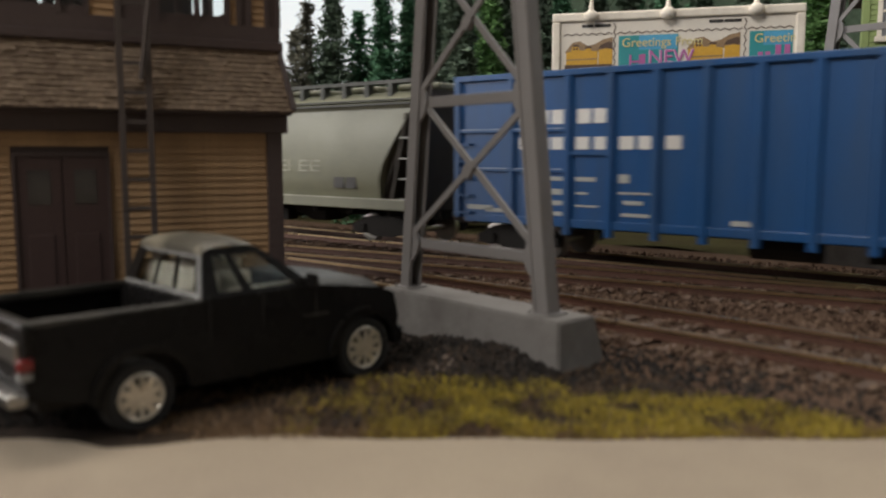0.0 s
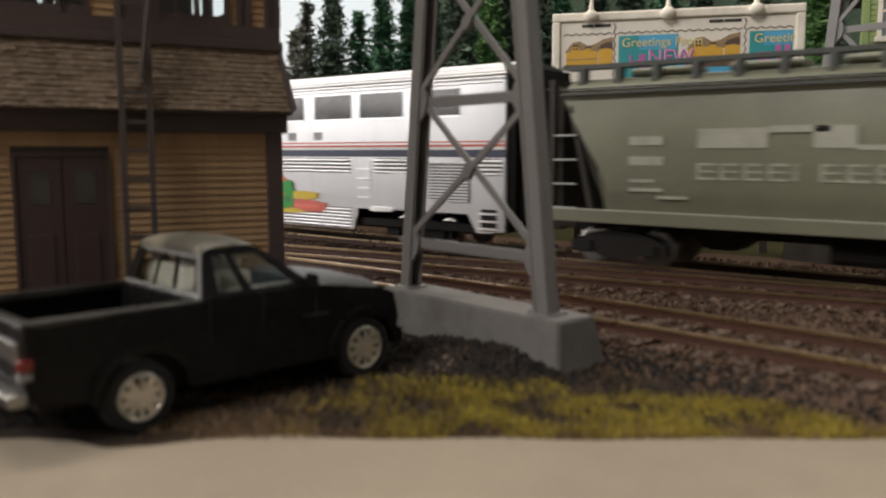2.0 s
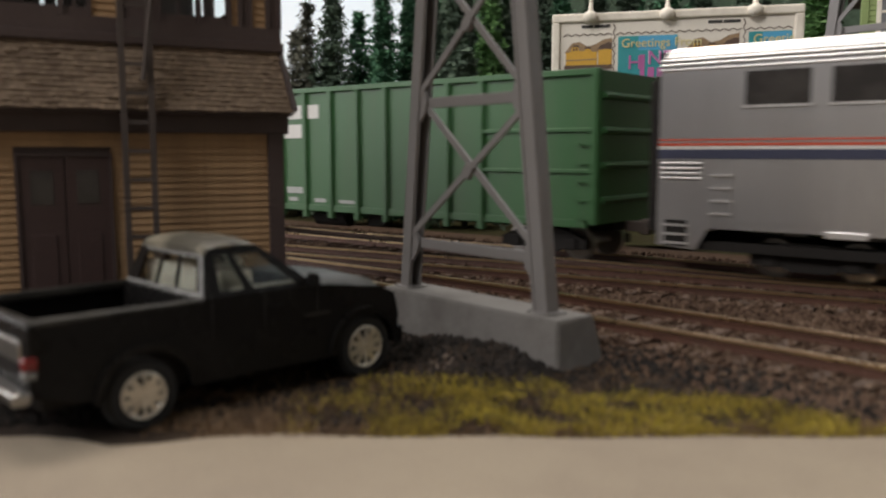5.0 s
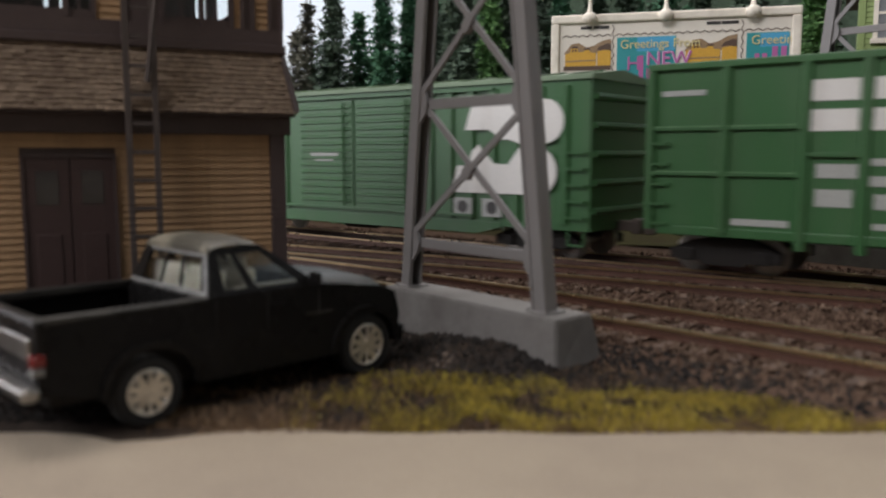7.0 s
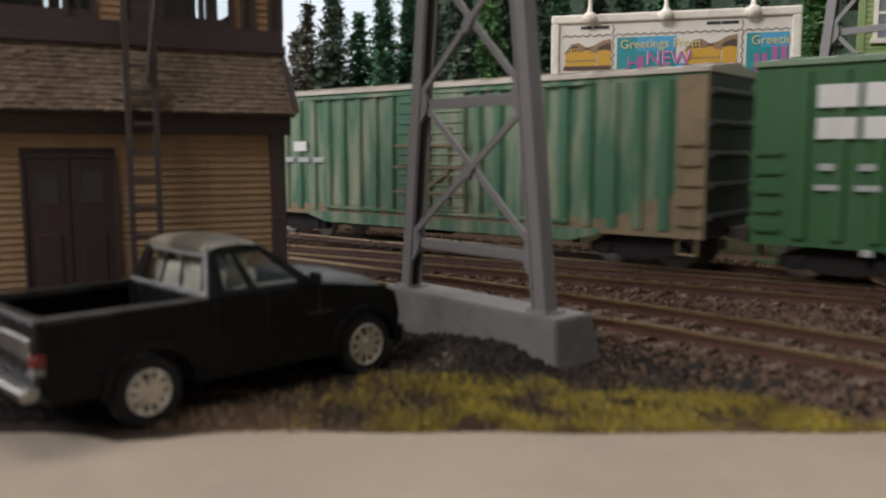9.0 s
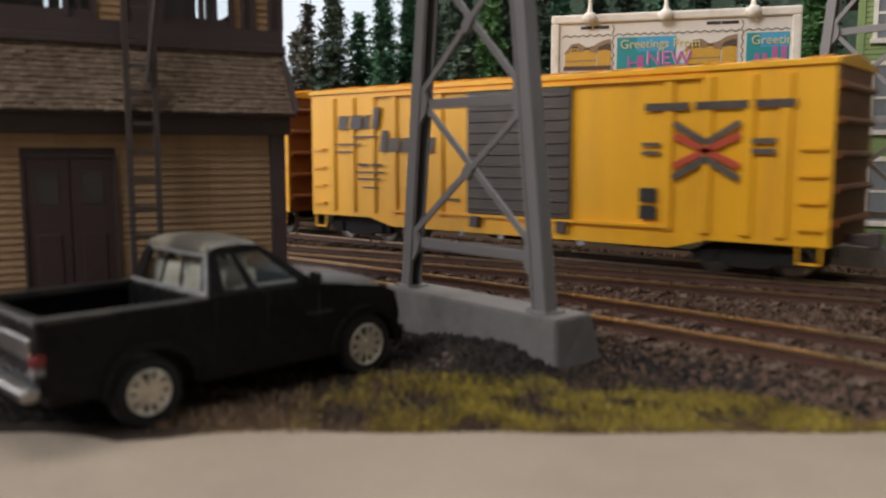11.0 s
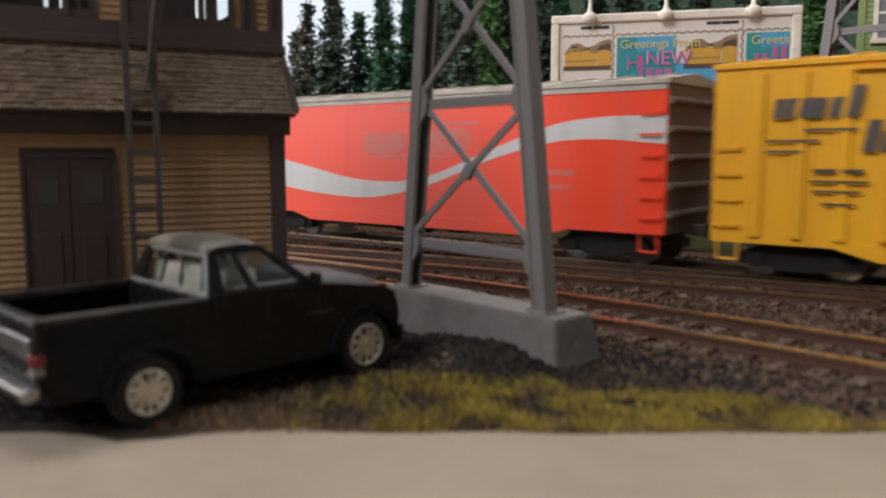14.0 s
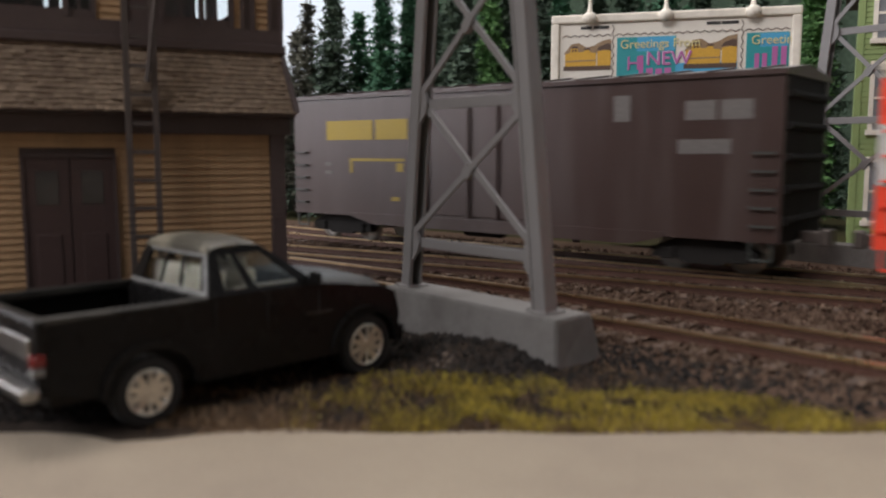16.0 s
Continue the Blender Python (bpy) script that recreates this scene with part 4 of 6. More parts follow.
pickup()


# ---- the train: each car's local x runs from its left end (0) to its right end, the near side is -y, z = 0 on the rails ----
CENTRE = 19.45
HALF = 1.55
wheelsets = []


def bogie(car, x, wheels=("wheelset",)):
    b = B()
    for y in (-1.13, 1.13):
        plate(b, [(-1.25, 0.52), (-1.25, 0.30), (-0.62, 0.30), (-0.42, 0.20), (0.42, 0.20), (0.62, 0.30), (1.25, 0.30), (1.25, 0.52), (0.75, 0.74), (0.45, 0.80), (-0.45, 0.80), (-0.75, 0.74)], y - 0.10, y + 0.10)
        for k in (-0.84, 0.84):
            box(b, k - 0.17, y - 0.17, 0.27, k + 0.17, y + 0.17, 0.56, 0.03)
        for k in (-0.2, 0.0, 0.2):
            rod(b, (k, y, 0.28), (k, y, 0.62), 0.085, None, 8)
    box(b, -0.25, -1.1, 0.45, 0.25, 1.1, 0.75)
    o = part("bogie", b, "black", car, at=P(x, 0, 0))
    for k in (-0.84, 0.84):
        w = B()
        lathe(w, [(0.08, -0.84), (0.34, -0.835), (0.36, -0.86), (0.42, -0.85), (0.42, -0.75), (0.45, -0.72), (0.45, -0.70), (0.10, -0.68), (0.09, 0.68), (0.45, 0.70), (0.45, 0.72), (0.42, 0.75), (0.42, 0.85), (0.36, 0.86), (0.34, 0.835), (0.08, 0.84)], 20)
        for q in range(4):
            a = math.pi / 2 * q
            rod(w, (0.22 * math.cos(a), -0.85, 0.22 * math.sin(a)), (0.22 * math.cos(a), -0.83, 0.22 * math.sin(a)), 0.05, None, 6)
        ws = part("wheelset", w, "wheel", o, "steel wheel pair", smooth=True, at=P(k, 0, 0.42))
        wheelsets.append((ws, k))
    return o


def coupler(car, x, s):
    b = B()
    box(b, min(x, x + s * 0.55), -0.12, 0.72, max(x, x + s * 0.55), 0.12, 0.98, 0.03)
    box(b, min(x + s * 0.42, x + s * 0.68), -0.20, 0.66, max(x + s * 0.42, x + s * 0.68), 0.16, 1.05, 0.04)
    part("coupler", b, "coupler", car)


def ladder(car, x0, x1, z0, z1, n, mat, y=-HALF):
    for i in range(n):
        z = z0 + (z1 - z0) * i / (n - 1)
        b = B()
        beam(b, (x0, y - 0.10, z), (x1, y - 0.10, z), 0.035, 0.045)
        box(b, x0, y - 0.11, z - 0.03, x0 + 0.04, y, z + 0.03)
        box(b, x1 - 0.04, y - 0.11, z - 0.03, x1, y, z + 0.03)
        part("rung", b, mat, car)


def bars(car, name, mat, x, z, widths, h, gap=0.10, y=-HALF - 0.012, lab=""):
    """Lettering as plain bars, one for each word or letter group."""
    for w in widths:
        part(name, box(B(), x, y, z, x + w, y + 0.02, z + h), mat, car, lab)
        x += w + gap


def car_thing(name, label, cat, L, bogies=(1.75,), under="black"):
    car = thing(name, P(0, CENTRE, RAIL), label, cat, "cars of the passing train")
    u = B()
    box(u, 0.2, -0.35, 0.72, L - 0.2, 0.35, 1.02)
    for x in np.arange(1.2, L - 1.0, 1.6):
        box(u, x - 0.08, -1.3, 0.85, x + 0.08, 1.3, 1.02)
    part("underframe", u, "black", car)
    tank = B()
    rod(tank, (L * 0.42, -0.75, 0.62), (L * 0.50, -0.75, 0.62), 0.26, None, 12)
    box(tank, L * 0.55, -0.95, 0.45, L * 0.59, -0.55, 0.85, 0.03)
    part("brake_gear", tank, "black", car)
    for x in (bogies[0], L - bogies[0]):
        bogie(car, x)
    coupler(car, 0, -1)
    coupler(car, L, 1)
    return car


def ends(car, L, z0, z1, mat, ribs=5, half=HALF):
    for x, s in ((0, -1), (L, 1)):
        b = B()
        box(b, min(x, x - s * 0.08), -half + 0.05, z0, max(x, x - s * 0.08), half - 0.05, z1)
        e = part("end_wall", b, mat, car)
        for i in range(ribs):
            z = z0 + (z1 - z0) * (i + 0.7) / (ribs + 0.4)
            part("end_rib", rod(B(), (x + s * 0.02, -half + 0.12, z), (x + s * 0.02, half - 0.12, z), 0.09, None, 8), mat, e)


def gondola(X0, paint_name, label, shade):
    L = 18.35
    car = car_thing("gondola_car", label, "train car", L)
    z0, z1 = 0.97, 4.64
    n = 14
    posts = [0.1, 1.81, 3.45] + [3.45 + 1.145 * k for k in range(1, 10)] + [L - 3.45, L - 1.81, L - 0.1]
    for side in (-1, 1):
        y = side * HALF
        part("side_wall", box(B(), 0.05, min(y, y - side * 0.1), z0, L - 0.05, max(y, y - side * 0.1), z1), paint_name, car)
        part("top_chord", box(B(), 0.0, min(y + side * 0.1, y - side * 0.14), z1 - 0.12, L, max(y + side * 0.1, y - side * 0.14), z1 + 0.03, 0.02), paint_name, car)
        part("side_sill", box(B(), 0.3, min(y + side * 0.05, y - side * 0.1), z0 - 0.1, L - 0.3, max(y + side * 0.05, y - side * 0.1), z0 + 0.1, 0.02), paint_name, car)
        for i, x in enumerate(posts):
            w = 0.075
            b = B()
            a = y + side * 0.02
            prism = [(x - w - 0.05, a - side * 0.02), (x - w, y + side * 0.11), (x + w, y + side * 0.11), (x + w + 0.05, a - side * 0.02)]
            lo = [b.verts.new((px, py, z0 - 0.28 if 1 < i < n - 1 else z0)) for px, py in prism]
            hi = [b.verts.new((px, py, z1 - 0.1)) for px, py in prism]
            b.faces.new(lo)
            b.faces.new(hi[::-1])
            for k in range(4):
                b.faces.new((lo[k], hi[k], hi[(k + 1) % 4], lo[(k + 1) % 4]))
            bmesh.ops.recalc_face_normals(b, faces=b.faces)
            part("side_post", b, paint_name, car)
        for a, c in ((0.1, 3.45), (L - 3.45, L - 0.1)):
            for z in (2.2, 3.19):
                rail = part("side_rail", box(B(), a, min(y + side * 0.08, y), z, c, max(y + side * 0.08, y), z + 0.09, 0.01), paint_name, car)
                # highlight along the rail's top, painted as a pale worn strip
                part("worn_edge", box(B(), a + 0.12, min(y + side * 0.086, y + side * 0.05), z + 0.072, c - 0.12, max(y + side * 0.086, y + side * 0.05), z + 0.096), "worn_" + paint_name, rail, "worn pale edge with the lamp highlight painted in")
    part("side_rail", box(B(), 3.5, -HALF - 0.08, 2.62, 4.55, -HALF, 2.71, 0.01), paint_name, car)
    ends(car, L, z0, z1, paint_name, 4)
    part("floor", box(B(), 0.1, -HALF + 0.1, z0, L - 0.1, HALF - 0.1, z0 + 0.1), "black", car)
    ladder(car, 0.12, 0.55, 1.1, 2.9, 5, paint_name)
    ladder(car, L - 0.55, L - 0.12, 1.1, 2.9, 5, paint_name)
    step = L / n
    y = -HALF - 0.018
    if shade == "blue":
        for x in (2.05, 2.52, 2.98, 3.70, 4.14):
            part("marking", box(B(), x, y, 3.38, x + 0.36, y + 0.02, 3.72), "white_mark", car, "white lettering bar")
        for x in (2.05, 2.52, 2.98, 3.66, 4.16, 4.82, 5.30, 5.96):
            part("marking", box(B(), x, y, 2.76, x + 0.37, y + 0.02, 3.06), "white_mark", car, "white lettering bar")
        for x, z, w, h in ((2.85, 2.0, 0.55, 0.1), (2.9, 1.66, 0.5, 0.14), (2.9, 1.4, 0.5, 0.11), (2.85, 1.14, 0.6, 0.1), (3.67, 2.0, 0.55, 0.1), (3.7, 1.68, 0.3, 0.06), (3.67, 1.38, 0.62, 0.05), (4.82, 1.98, 0.28, 0.2), (4.82, 1.72, 0.88, 0.05), (4.95, 1.48, 0.5, 0.09), (4.9, 1.2, 0.8, 0.08), (7.5, 1.12, 0.55, 0.11), (0.4, 1.2, 0.8, 0.12), (1.0, 1.15, 0.7, 0.1)):
            part("marking", box(B(), x, y, z, x + w, y + 0.02, z + h), "pale_mark", car)
    else:
        for x, w in ((3.55, 0.9), (4.70, 0.95), (5.84, 0.95), (6.98, 0.95), (8.13, 0.5)):
            part("marking", box(B(), x, y, 3.74, x + w, y + 0.02, 4.16), "white_mark", car, "white lettering bar")
        for x, w in ((3.55, 0.9), (4.70, 0.95), (5.84, 0.95), (6.98, 0.95)):
            part("marking", box(B(), x, y, 3.14, x + w, y + 0.02, 3.57), "white_mark", car, "white lettering bar")
        for x, z, w, h in ((3.7, 2.2, 0.8, 0.28), (3.7, 1.62, 0.7, 0.35), (4.7, 2.45, 0.35, 0.14), (4.7, 2.05, 0.9, 0.2), (4.8, 1.6, 0.65, 0.3), (4.8, 1.2, 0.4, 0.12), (5.95, 2.25, 0.4, 0.14), (5.9, 1.6, 0.85, 0.3), (7.1, 1.4, 0.85, 0.2), (7.2, 1.15, 0.4, 0.12), (8.4, 1.15, 0.5, 0.12), (9.5, 1.15, 0.7, 0.1), (0.35, 3.95, 1.0, 0.12), (2.0, 1.15, 1.2, 0.14)):
            part("marking", box(B(), x, y, z, x + w, y + 0.02, z + h), "pale_mark", car)
    return car, X0


def box_roof(car, L, z, mat, half=HALF, rise=0.22, ribs=14):
    b = B()
    prism_x(b, [(-half - 0.07, z - 0.08), (-half - 0.07, z + 0.03), (0, z + rise), (half + 0.07, z + 0.03), (half + 0.07, z - 0.08)], -0.05, L + 0.05)
    part("roof", b, mat, car)
    for i in range(ribs):
        x = L * (i + 0.5) / ribs
        r = B()
        beam(r, (x, -half - 0.06, z + 0.04), (x, 0, z + rise + 0.02), 0.1, 0.05)
        part("roof_rib", r, mat, car)


def boxcar(X0, L, mat, roof_mat, end_mat, label, ribs_left, ribs_right, door, door_mat, z0=0.78, z1=4.55, sill=True, open_door=None, name="box_car", tracks=True):
    """door: (x0, x1) of the doorway's closed leaf; open_door: (x0, x1) of an uncovered opening."""
    car = car_thing(name, label, "train car", L)
    cut = open_door or None
    spans = [(0.0, L)] if not cut else [(0.0, cut[0]), (cut[1], L)]
    for a, c in spans:
        part("side_wall", box(B(), a, -HALF, z0, c, -HALF + 0.08, z1), mat, car)
    part("side_wall", box(B(), 0.0, HALF - 0.08, z0, L, HALF, z1), mat, car)
    ends(car, L, z0, z1, end_mat)
    if cut:
        part("inner_wall", box(B(), cut[0] - 0.4, -HALF + 0.85, z0, cut[1] + 0.4, -HALF + 0.92, z1 - 0.05), "inside", car, "red-brown inner wall")
        part("inner_floor", box(B(), 0.1, -HALF + 0.02, 1.02, L - 0.1, HALF - 0.16, 1.12), "car_door", car)
        part("header", box(B(), cut[0], -HALF, z1 - 0.18, cut[1], -HALF + 0.08, z1), mat, car)
        part("threshold", box(B(), cut[0], -HALF - 0.02, z0 - 0.05, cut[1], -HALF + 0.1, 1.10), mat, car)
    box_roof(car, L, z1, roof_mat)
    for x in list(ribs_left) + list(ribs_right):
        b = B()
        w = 0.10
        lo = [(x - w - 0.06, -HALF + 0.01), (x - w, -HALF - 0.075), (x + w, -HALF - 0.075), (x + w + 0.06, -HALF + 0.01)]
        a = [b.verts.new((px, py, z0 + 0.16)) for px, py in lo]
        c = [b.verts.new((px, py, z1 - 0.22)) for px, py in lo]
        b.faces.new(a)
        b.faces.new(c[::-1])
        for k in range(4):
            b.faces.new((a[k], c[k], c[(k + 1) % 4], a[(k + 1) % 4]))
        bmesh.ops.recalc_face_normals(b, faces=b.faces)
        part("side_rib", b, mat, car)
    if door:
        d0, d1 = door
        d = part("door", box(B(), d0, -HALF - 0.10, z0 + 0.30, d1, -HALF - 0.02, z1 - 0.26, 0.02), door_mat, car, "ribbed sliding door")
        n = 11
        for i in range(n):
            z = z0 + 0.45 + (z1 - z0 - 0.9) * i / (n - 1)
            part("door_rib", rod(B(), (d0 + 0.1, -HALF - 0.10, z), (d1 - 0.1, -HALF - 0.10, z), 0.045, None, 6), door_mat, d)
    if sill:
        part("side_sill", plate(B(), [(2.6, z0 - 0.02), (3.4, z0 - 0.22), (L - 3.4, z0 - 0.22), (L - 2.6, z0 - 0.02), (L - 2.6, z0 + 0.1), (2.6, z0 + 0.1)], -HALF - 0.03, -HALF + 0.03), mat, car)
    if not tracks:
        return car, X0
    part("door_track", box(B(), L * 0.18, -HALF - 0.12, z1 - 0.24, L * 0.82, -HALF, z1 - 0.17), mat, car)
    part("door_track", box(B(), L * 0.22, -HALF - 0.12, z0 + 0.22, L * 0.78, -HALF, z0 + 0.29), mat, car)
    return car, X0


def corner_ladders(car, L, mat, z0, z1, n=5):
    ladder(car, 0.10, 0.62, z0, z1, n, mat)
    ladder(car, L - 0.62, L - 0.10, z0, z1, n, mat)
    for x in (0.15, L - 0.6):
        b = B()
        beam(b, (x, -HALF, 0.8), (x, -HALF, 0.42), 0.04, 0.04)
        beam(b, (x + 0.45, -HALF, 0.8), (x + 0.45, -HALF, 0.42), 0.04, 0.04)
        beam(b, (x, -HALF, 0.42), (x + 0.45, -HALF, 0.42), 0.05, 0.05)
        part("stirrup", b, mat, car)


def green_boxcar(X0):
    L = 15.75
    car, X0 = boxcar(X0, L, "green", "green_roof", "green", "bright green box car with white emblem and double doors", np.arange(1.0, 5.0, 0.72), np.arange(10.7, 15.2, 0.72), None, None)
    y = -HALF - 0.10
    for a, c in ((5.35, 7.75), (7.83, 10.25)):
        d = part("door", box(B(), a, -HALF - 0.08, 1.05, c, -HALF - 0.02, 4.25, 0.02), "green", car, "green plug door with pressed ridges")
        for i in range(14):
            z = 1.25 + 2.8 * i / 13
            part("door_rib", rod(B(), (a + 0.12, -HALF - 0.08, z), (c - 0.12, -HALF - 0.08, z), 0.05, None, 6), "green", d)
        part("door_bar", rod(B(), (c - 0.35, -HALF - 0.15, 1.1), (c - 0.35, -HALF - 0.15, 4.2), 0.03, None, 6), "green", d)
    bars(car, "marking", "white_mark", 1.28, 3.60, (0.75, 0.75, 0.75, 0.75), 0.45, 0.11, y, "white lettering bar")
    bars(car, "marking", "white_mark", 1.28, 2.98, (0.75, 0.75, 0.75, 0.35), 0.42, 0.11, y, "white lettering bar")
    for x, z, w, h in ((1.35, 2.35, 0.3, 0.14), (2.1, 2.35, 0.3, 0.14), (1.3, 1.95, 0.45, 0.12), (2.05, 1.95, 0.45, 0.12), (3.6, 2.2, 0.3, 0.2), (5.9, 2.6, 1.2, 0.1), (6.1, 2.45, 0.8, 0.08)):
        part("marking", box(B(), x, y, z, x + w, y + 0.02, z + h), "pale_mark", car)
    # the emblem as plain rounded white shapes
    def round_end(cx, cz, r):
        return [(cx + r * math.cos(a), cz + r * math.sin(a)) for a in np.linspace(-math.pi / 2, math.pi / 2, 14)]
    upper = [(12.0, 3.30), (12.8, 3.30), (13.2, 3.04), (13.45, 3.04), (13.75, 2.93)] + round_end(14.5, 3.48, 0.55) + [(12.25, 4.03)]
    lower = [(11.55, 1.64)] + round_end(14.28, 2.23, 0.59) + [(13.75, 2.82), (13.4, 2.40), (12.95, 2.42), (12.45, 2.92), (12.25, 2.75), (12.1, 2.36), (11.75, 2.36)]
    part("emblem_lobe", plate(B(), upper, y - 0.008, y + 0.02), "white_mark", car, "white rounded emblem shape")
    part("emblem_lobe", plate(B(), lower, y - 0.008, y + 0.02), "white_mark", car, "white rounded emblem shape")
    for x in (11.62, 12.58):
        p = part("marking", box(B(), x, y, 1.02, x + 0.62, y + 0.02, 1.50), "pale_mark", car)
        part("inspection_dot", rod(B(), (x + 0.31, y - 0.012, 1.26), (x + 0.31, y, 1.26), 0.17, None, 14), "black_mark", p)
    corner_ladders(car, L, "green", 1.1, 2.7)
    for x in (2.2, 4.2, 6.2, 8.3, 10.2, 12.6):
        part("sill_tab", box(B(), x, -HALF - 0.02, 0.66, x + 0.22, -HALF + 0.04, 0.80, 0.01), "pale_mark", car)
    return car, X0


def weathered_car(X0):
    L = 15.54
    # dark grey ends: the shade between cars put into their colour
    car, X0 = boxcar(X0, L, "weathered", "grey_roof", "hopper_dark", "weathered faded green refrigerator car streaked with rust and dust", [x for x in np.arange(0.9, 6.2, 0.66)], [x for x in np.arange(9.3, 15.0, 0.66)], (6.5, 8.9), "weathered")
    y = -HALF - 0.08
    for z in (1.6, 2.3, 2.9):
        part("door_latch", beam(B(), (6.4, y - 0.07, z), (9.0, y - 0.07, z), 0.05, 0.06), "rusty_edge", car)
    for x in (7.0, 7.7, 8.4):
        part("door_latch", beam(B(), (x, y - 0.07, 1.2), (x, y - 0.07, 3.4), 0.05, 0.06), "rusty_edge", car)
    part("brace", beam(B(), (7.0, y - 0.07, 1.3), (8.4, y - 0.07, 2.2), 0.05, 0.07), "rusty_edge", car)
    part("rust_band", box(B(), 0.0, -HALF - 0.015, 0.78, L, -HALF - 0.002, 1.12), "rusty_edge", car, "rust-brown lower edge")
    part("rust_band", box(B(), L - 0.7, -HALF - 0.016, 1.12, L, -HALF - 0.003, 4.4), "rusty_edge", car, "rust-brown corner")
    part("rust_band", plate(B(), [(L - 2.4, 1.12), (L - 0.7, 1.12), (L - 0.7, 1.75), (L - 1.3, 1.62), (L - 1.9, 1.3)], -HALF - 0.016, -HALF - 0.003), "rusty_edge", car)
    bars(car, "marking", "white_mark", 2.0, 2.75, (0.6,), 0.3, 0.1, y)
    bars(car, "marking", "pale_mark", 1.5, 2.4, (0.5, 0.5, 0.5), 0.16, 0.2, y)
    corner_ladders(car, L, "rusty_edge", 1.1, 2.9)
    return car, X0


def slanted(car, mat, x, z, w, h, y, lab=""):
    part("marking", plate(B(), [(x, z), (x + w, z), (x + w + h * 0.18, z + h), (x + h * 0.18, z + h)], y, y + 0.02), mat, car, lab)


def yellow_boxcar(X0, opened):
    L = 15.35
    left, right = [x for x in (0.95, 1.80, 2.65, 3.50, 4.35, 5.20)], [x for x in (11.85, 12.75, 13.65, 14.4)]
    lab = "yellow box car with its door slid half open" if opened else "yellow box car with a closed brown door"
    car, X0 = boxcar(X0, L, "yellow", "yellow", "yellow_end_shade", lab, left, right, (8.1, 11.08) if opened else (6.2, 9.38), "car_door", open_door=(6.2, 8.2) if opened else None)
    y = -HALF - 0.095
    for x, w in ((1.25, 0.42), (1.76, 0.48), (2.34, 0.22)):
        slanted(car, "smoke_mark", x, 3.40, w, 0.40, y, "dark lettering bar")
    slanted(car, "smoke_mark", 2.66, 3.40, 0.24, 0.62, y)
    slanted(car, "smoke_mark", 2.98, 2.72, 0.24, 0.62, y, "dark lettering bar")
    for x, w in ((3.28, 0.46), (3.82, 0.50), (4.42, 0.60)):
        slanted(car, "smoke_mark", x, 2.72, w, 0.40, y, "dark lettering bar")
    for x0, x1, z in ((1.15, 2.2, 2.92), (1.9, 2.9, 3.14), (1.15, 1.85, 2.70)):
        part("marking", box(B(), x0, y, z, x1, y + 0.02, z + 0.05), "smoke_mark", car)
    for x, z, w, h in ((2.1, 2.30, 0.45, 0.08), (2.65, 2.30, 0.4, 0.08), (2.05, 2.1, 1.1, 0.05), (2.1, 1.9, 0.9, 0.05), (2.3, 1.65, 0.6, 0.05), (5.3, 1.40, 0.6, 0.06)):
        part("marking", box(B(), x, y, z, x + w, y + 0.02, z + h), "car_door", car)
    bars(car, "marking", "car_door", 11.3, 3.64, (1.05, 1.15, 0.8), 0.17, 0.15, y, "dark lettering bar")
    # crossed arrows emblem as plain strokes
    cx, cz = 12.76, 2.75
    for k, (mat, za, zm) in enumerate((("red_mark", 0.34, 0.0), ("smoke_mark", 0.60, 0.17))):
        for s in (-1, 1):
            pts = [(-0.74, s * za), (0.0, s * zm), (0.74, s * za)]
            for (xa, z_a), (xb, z_b) in zip(pts, pts[1:]):
                part("emblem_stroke", beam(B(), (cx + xa, y - 0.006 * k, cz + z_a), (cx + xb, y - 0.006 * k, cz + z_b), 0.02, 0.14), mat, car)
    for x, z, w, h in ((11.25, 2.85, 0.45, 0.08), (11.25, 2.66, 0.45, 0.08), (13.75, 2.9, 0.5, 0.11), (13.75, 2.68, 0.5, 0.11), (11.22, 1.58, 0.42, 0.32), (11.22, 1.18, 0.42, 0.32)):
        part("marking", box(B(), x, y, z, x + w, y + 0.02, z + h), "smoke_mark" if h < 0.3 else "black_mark", car)
    corner_ladders(car, L, "yellow", 1.15, 2.8, 4)
    for x in (6.3, 9.0):
        part("door_roller", box(B(), x, -HALF - 0.14, 0.72, x + 0.3, -HALF - 0.02, 1.02, 0.02), "car_door", car)
    for x in (5.9, 7.2, 8.4, 9.6):
        part("sill_tab", box(B(), x, -HALF - 0.03, 0.45, x + 0.14, -HALF + 0.03, 0.6), "pale_mark", car)
    return car, X0


